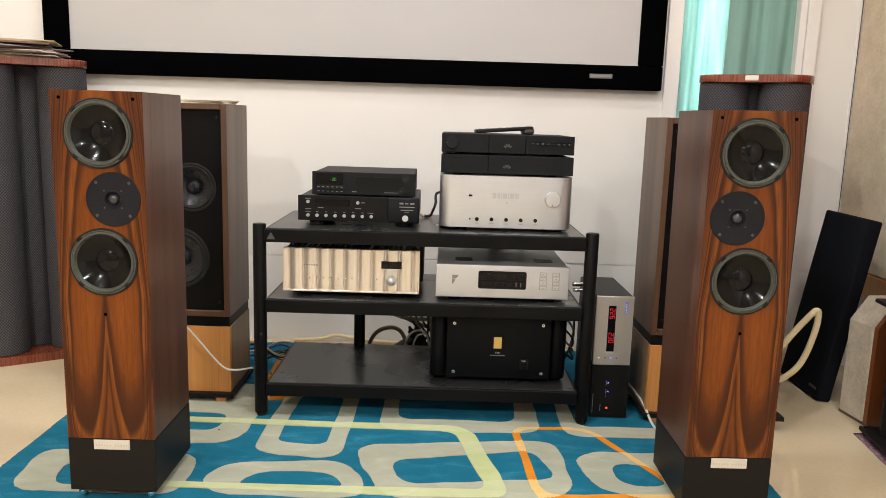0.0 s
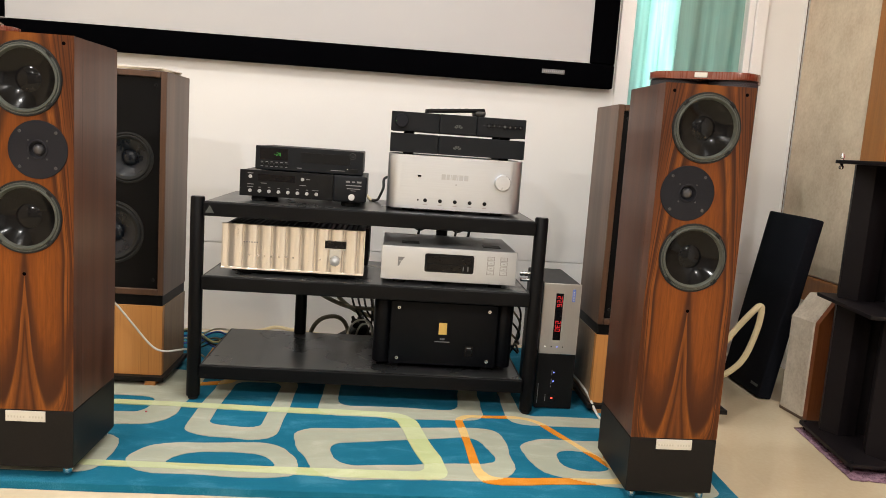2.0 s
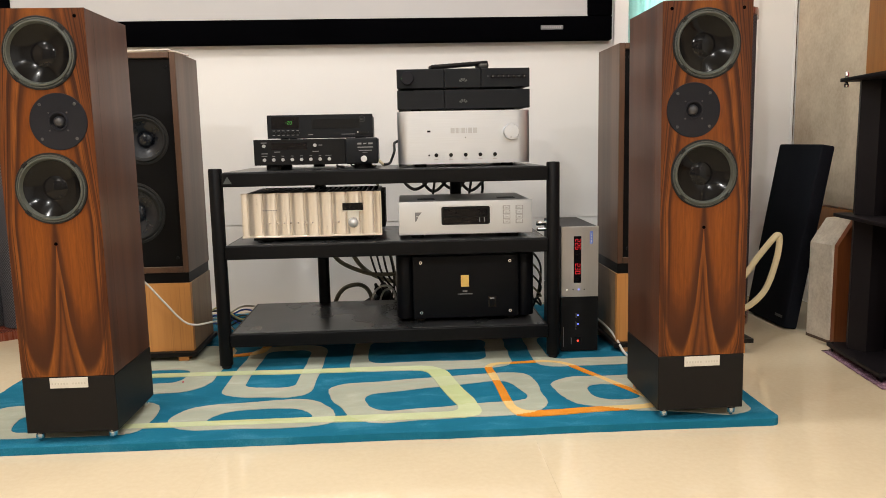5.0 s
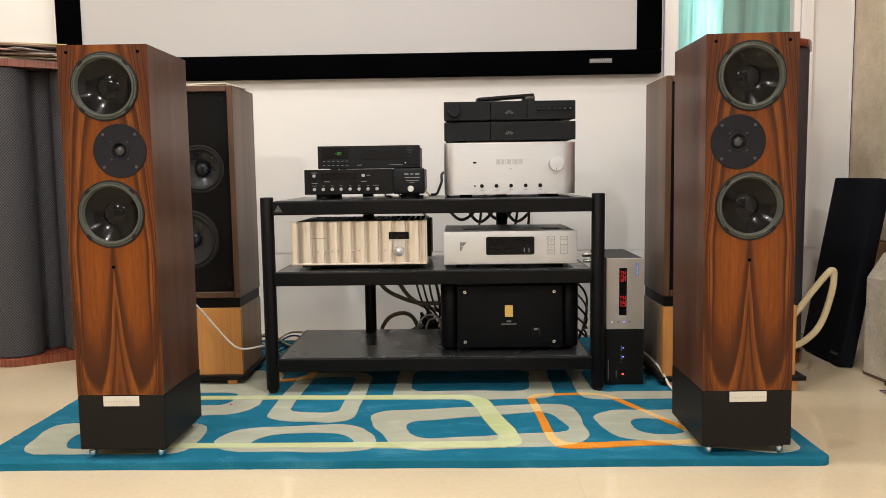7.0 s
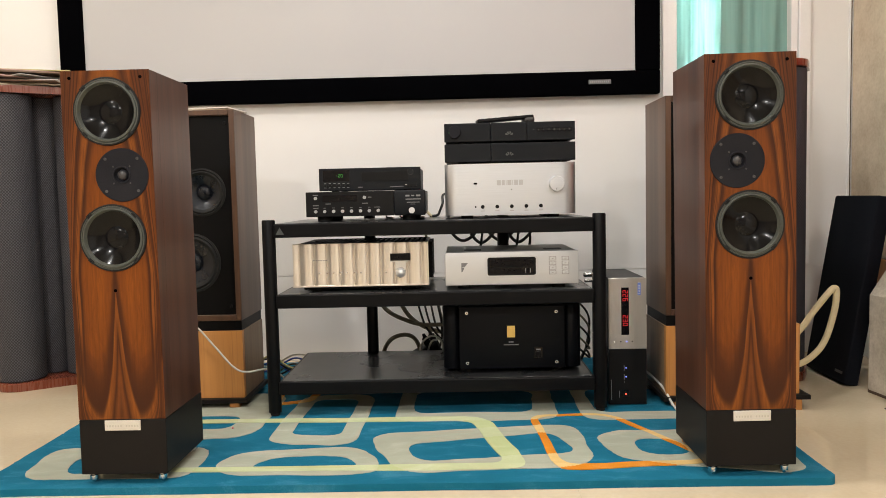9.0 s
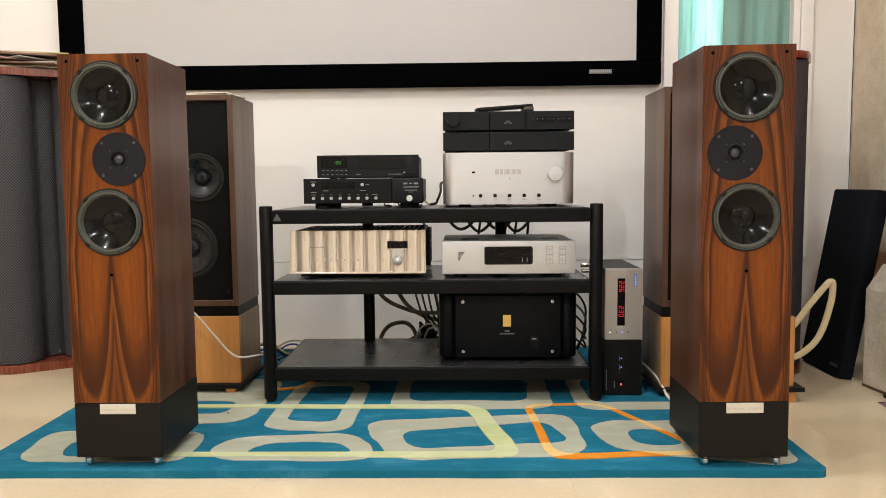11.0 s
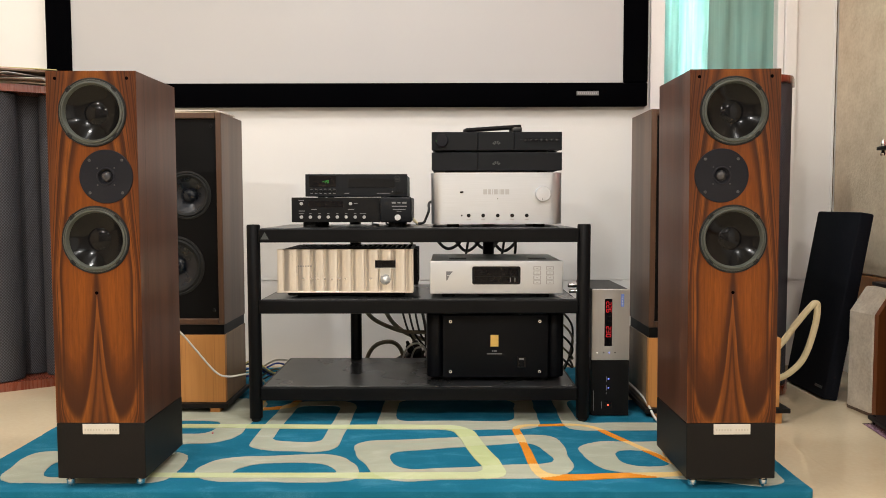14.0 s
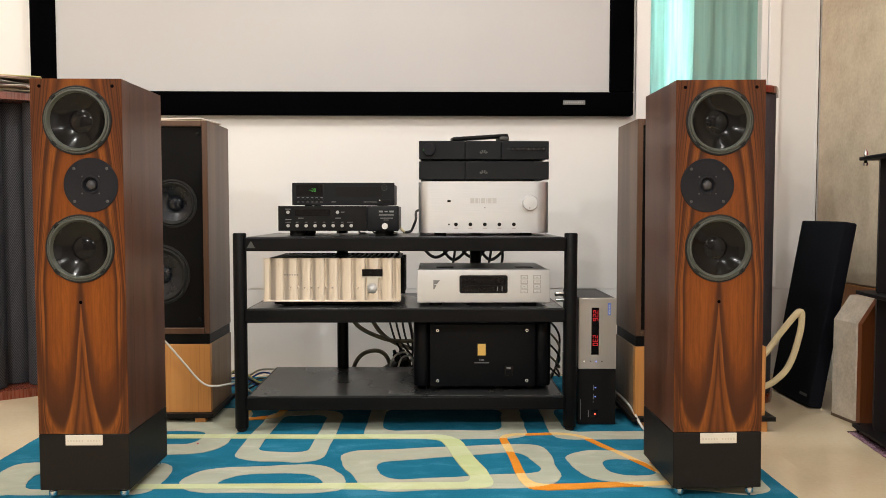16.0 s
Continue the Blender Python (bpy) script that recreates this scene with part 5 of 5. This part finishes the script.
sheet = thing("plastic_sheet", "crumpled mauve plastic wrap under the speaker stand", "plastic wrap", (1.715, 2.42, 0.0005), -7)
bm = bmesh.new()
gx, gy = 26, 24
verts = [[bm.verts.new((-0.217 + 0.462 * i / gx, -0.240 + 0.43 * j / gy, 0.0035 + 0.004 * noise.noise((i * 0.7, j * 0.7, 0.3)) + 0.002 * noise.noise((i * 2.1, j * 2.1, 4)))) for j in range(gy + 1)] for i in range(gx + 1)]
for i in range(gx):
    for j in range(gy):
        bm.faces.new((verts[i][j], verts[i + 1][j], verts[i + 1][j + 1], verts[i][j + 1]))
ob = part("wrap", bm, M_WRAP, sheet, angle=70)
ob.modifiers.new("thickness", "SOLIDIFY").thickness = 0.002

stand = thing("speaker_stand", "heavy black steel stand of three plates and thick columns", "speaker stand", (1.722, 2.425, 0.010), -7)
plan = rounded([(-0.212, -0.20), (0.16, -0.20), (0.16, 0.18), (-0.212, 0.18)], 0.012, 3)
for z in (0.012, 0.470, 0.922):
    part("plate", prism(plan, z, z + 0.012, 0.002), M_STAND, stand)
for z0, z1 in ((0.0245, 0.4695), (0.4825, 0.9215)):
    for cx, cy in ((-0.118, 0.100), (-0.009, 0.112), (-0.06, -0.095), (0.08, 0.003), (0.10, 0.112), (0.11, -0.11)):
        hexa = [(cx + 0.062 * math.cos(radians(60 * k + 10)), cy + 0.062 * math.sin(radians(60 * k + 10))) for k in range(6)]
        part("column", prism(hexa, z0, z1, 0.0), M_STAND, stand, smooth=False)
for cx, cy in ((-0.195, 0.163), (-0.195, -0.182), (0.14, 0.163), (0.14, -0.182)):
    part("spike", lathe([(0, -0.0085), (0.003, -0.006), (0.006, 0.004), (0.006, 0.026), (0.0, 0.030)], 14, "z", (cx, cy, 0)), M_BLACK, stand)
    part("stud", lathe([(0.0, 0.902), (0.007, 0.904), (0.008, 0.912), (0.005, 0.917), (0.005, 0.938), (0.0065, 0.940), (0.0065, 0.948), (0.002, 0.958), (0, 0.958)], 14, "z", (cx, cy, 0)), M_STEEL, stand, "pointed steel stud")


# ---- cables ----
def cable(name, label, mat, r, points, group=""):
    ob = part("strand", hose(points, r), mat)
    root = thing(name, label, "cable", points[0], group=group)
    ob.parent, ob.matrix_parent_inverse = root, Matrix.Translation(-Vector(points[0]))
    return root


cable("thick_hose", "thick cream cable looped behind the loudspeaker", M_HOSE, 0.0118, [(1.20, 2.90, 0.10), (1.319, 2.86, 0.217), (1.384, 2.85, 0.309), (1.432, 2.84, 0.376), (1.450, 2.84, 0.390), (1.458, 2.84, 0.376), (1.452, 2.84, 0.310), (1.424, 2.845, 0.205), (1.385, 2.85, 0.145), (1.325, 2.87, 0.10), (1.20, 2.92, 0.06)])
cable("white_cable", "thin white cable hanging from the monitor loudspeaker", M_WIRE_W, 0.0034, [(-0.92, 2.60, 0.43), (-0.86, 2.61, 0.375), (-0.805, 2.625, 0.316), (-0.756, 2.63, 0.255), (-0.695, 2.635, 0.182), (-0.651, 2.64, 0.165), (-0.58, 2.66, 0.169), (-0.56, 2.80, 0.10), (-0.58, 2.95, 0.025)])
cable("white_cable", "white cable lying on the rug beside the conditioner", M_WIRE_W, 0.0042, [(0.72, 3.02, 0.10), (0.76, 2.86, 0.10), (0.788, 2.70, 0.075), (0.802, 2.60, 0.032), (0.812, 2.52, RUG_Z + 0.0052), (0.83, 2.42, RUG_Z + 0.0052), (0.90, 2.35, RUG_Z + 0.0052)])
cable("olive_cable", "thick olive-grey mains cable behind the rack", M_WIRE_G, 0.0085, [(-0.26, 3.12, 0.40), (-0.215, 3.12, 0.305), (-0.125, 3.13, 0.252), (-0.04, 3.13, 0.235), (0.08, 3.13, 0.25), (0.18, 3.12, 0.34)], "cables behind the rack")
cable("olive_cable", "thick olive-grey mains cable behind the rack", M_WIRE_G, 0.0085, [(-0.18, 3.13, 0.42), (-0.148, 3.13, 0.315), (-0.092, 3.14, 0.245), (0.0, 3.14, 0.205), (0.12, 3.14, 0.20), (0.26, 3.14, 0.28)], "cables behind the rack")
cable("olive_cable", "thick olive-grey mains cable arching to the floor", M_WIRE_G, 0.0085, [(-0.235, 3.14, 0.024), (-0.228, 3.13, 0.125), (-0.19, 3.13, 0.182), (-0.125, 3.14, 0.192), (-0.085, 3.15, 0.145), (-0.07, 3.16, 0.024)], "cables behind the rack")
for k in range(5):
    cable("black_cable", "black mains lead hanging behind the rack", M_WIRE_K, 0.0042, [(-0.115 + 0.034 * k, 3.11, 0.42), (-0.088 + 0.027 * k, 3.12, 0.34), (-0.055 + 0.022 * k, 3.13, 0.23), (0.0 + 0.018 * (k % 3), 3.15, 0.14), (-0.01 - 0.02 * k, 3.19, 0.022)], "cables behind the rack")
for k in range(2):
    cable("grey_cable", "pale grey lead curled among the mains leads", M_WIRE_W, 0.004, [(-0.10 + 0.03 * k, 3.15, 0.022), (-0.075 + 0.035 * k, 3.13, 0.15), (-0.03 + 0.02 * k, 3.12, 0.19 - 0.015 * k), (0.01, 3.13, 0.16), (0.03, 3.17, 0.022)], "cables behind the rack")
for k in range(4):
    x = 0.05 + 0.075 * k
    cable("black_cable", "black signal lead sagging under the top shelf", M_WIRE_K, 0.0062, [(x, 3.09, 0.70), (x + 0.005, 3.13, 0.62), (x + 0.05, 3.14, 0.575 - 0.01 * (k % 2)), (x + 0.10, 3.13, 0.60), (x + 0.12, 3.10, 0.66)], "cables behind the rack")
cable("signal_cable", "beige signal lead dropping behind the digital processor", M_HOSE, 0.0055, [(-0.060, 2.99, 0.735), (-0.045, 2.98, 0.718), (-0.033, 2.975, 0.700), (-0.014, 2.97, 0.682), (0.0, 2.99, 0.6815)])
cable("signal_cable", "black signal lead rising to the silver amplifier", M_WIRE_K, 0.0050, [(-0.02, 2.97, 0.6815), (0.008, 2.97, 0.684), (0.018, 2.975, 0.700), (0.029, 2.98, 0.730), (0.030, 3.04, 0.76), (0.06, 3.066, 0.77)])
for k in range(3):
    cable("signal_cable", "thin signal lead lying under the digital processor", (M_WIRE_W, M_WIRE_K, M_WIRE_G)[k], 0.0032, [(-0.19 + 0.05 * k, 3.03, 0.690), (-0.185 + 0.055 * k, 2.96, 0.6800), (-0.16 + 0.06 * k, 2.90, 0.6796), (-0.15 + 0.05 * k, 2.84, 0.6796)])
cable("black_cable", "black mains lead curving down behind the silver transport", M_WIRE_K, 0.0055, [(0.30, 3.09, 0.66), (0.285, 3.12, 0.58), (0.25, 3.13, 0.50), (0.23, 3.13, 0.42), (0.22, 3.14, 0.20), (0.25, 3.2, 0.026)], "cables behind the rack")
cable("black_cable", "black mains lead curving down behind the silver transport", M_WIRE_K, 0.0055, [(0.36, 3.09, 0.66), (0.375, 3.12, 0.58), (0.36, 3.13, 0.48), (0.35, 3.13, 0.30), (0.36, 3.2, 0.026)], "cables behind the rack")
for k, mm in enumerate((M_WIRE_Y, M_WIRE_K, M_WIRE_B, M_WIRE_W, M_WIRE_B, M_WIRE_G, M_WIRE_K)):
    cable("loose_cable", "loose coloured cable in a tangle on the rug", mm, 0.0037, [(-0.80, 3.20, 0.030 + 0.014 * ((k * 3) % 6)), (-0.70, 3.13 + 0.012 * k, 0.118 - 0.017 * k), (-0.60, 3.12 + 0.01 * ((k * 2) % 5), 0.035 + 0.017 * ((k * 5 + 2) % 6)), (-0.50, 3.13, 0.110 - 0.015 * ((k * 2) % 6)), (-0.36, 3.2, 0.035 + 0.010 * k), (-0.25, 3.24, 0.024)], "tangle of cables")
for k in range(5):
    cable("curled_cable", "thin lead curling beside the power amplifier", M_WIRE_G if k % 2 else M_WIRE_K, 0.0042, [(0.50, 3.09, 0.30 - 0.03 * k), (0.545, 3.08, 0.33 - 0.045 * k), (0.60, 3.08, 0.26 - 0.04 * k), (0.59, 3.12, 0.12), (0.56, 3.2, 0.02)], "cables behind the rack")
cable("grey_cable", "grey lead hanging down behind the fluted amplifier", M_WIRE_G, 0.005, [(-0.075, 3.09, 0.70), (-0.055, 3.115, 0.63), (-0.025, 3.125, 0.54), (-0.02, 3.13, 0.42), (0.02, 3.16, 0.20), (0.03, 3.2, 0.026)], "cables behind the rack")
for x in (0.19, 0.335):
    cable("black_cable", "black mains lead hanging straight behind the silver transport", M_WIRE_K, 0.005, [(x, 3.09, 0.66), (x - 0.01, 3.12, 0.58), (x - 0.025, 3.13, 0.46), (x - 0.03, 3.14, 0.20), (x, 3.2, 0.026)], "cables behind the rack")
cable("cream_cable", "cream cable lying along the foot of the wall", M_HOSE, 0.008, [(-0.62, 3.54, 0.009), (-0.50, 3.55, 0.012), (-0.43, 3.555, 0.030), (-0.36, 3.555, 0.022), (-0.25, 3.55, 0.010), (-0.10, 3.53, 0.009), (0.05, 3.54, 0.009)])
strip = thing("mains_block", "black mains distribution block among the cables", "power strip", (-0.05, 3.20, RUG_Z), 28)
def leaned(bm, dz):
    bmesh.ops.transform(bm, matrix=pose(0, 0, dz, 0, -24, 0), verts=bm.verts[:])
    return bm


part("case", leaned(box(-0.075, 0.075, -0.034, 0.034, 0, 0.085, 0.016, 3), 0.031), M_BLACK, strip)
part("prop", box(-0.066, 0.060, -0.028, 0.028, 0, 0.029, 0.004), M_RUBBER, strip)
for k in range(2):
    part("socket", leaned(box(-0.052 + 0.056 * k, -0.008 + 0.056 * k, -0.0365, -0.0335, 0.02, 0.064, 0.003), 0.031), M_RUBBER, strip)
    part("plug", leaned(lathe([(0, 0.0), (0.012, 0.0), (0.014, 0.004), (0.014, 0.03), (0.008, 0.036), (0.006, 0.05), (0, 0.05)], 20, "z", (0.035 + 0.03 * k, -0.004, 0.083)), 0.031), (M_RUBBER, M_GREYSCREW)[k], strip)
lint = thing("lint", "tiny dark red speck lying on the rug", "lint", (-0.655, 2.46, RUG_Z + 0.0015))
part("speck", lathe([(0, 0), (0.003, 0.0005), (0.0035, 0.002), (0.0015, 0.004), (0, 0.004)], 10), M_PINK, lint)


# ---- floor tiles ----
floor = part("floor", box(XL - 0.15, XR + 0.15, YF - 0.15, YB + 0.15, -0.1, -0.0012), M_GROUT, smooth=False)
tagged(floor, "polished cream tiles with fine joints", "floor", kind="structure")
TILE = 0.8
tile_mesh = None
for i in range(6):
    for j in range(8):
        if tile_mesh is None:
            ob = part("tile", box(0.00012, TILE - 0.00012, 0.00012, TILE - 0.00012, -0.008, 0.0), M_TILE, floor, smooth=False)
            tile_mesh = ob.data
        else:
            ob = new("tile", tile_mesh)
            ob.parent = floor
        ob.location = (XL - 0.12 + TILE * i, YF - 0.25 + TILE * j, 0)
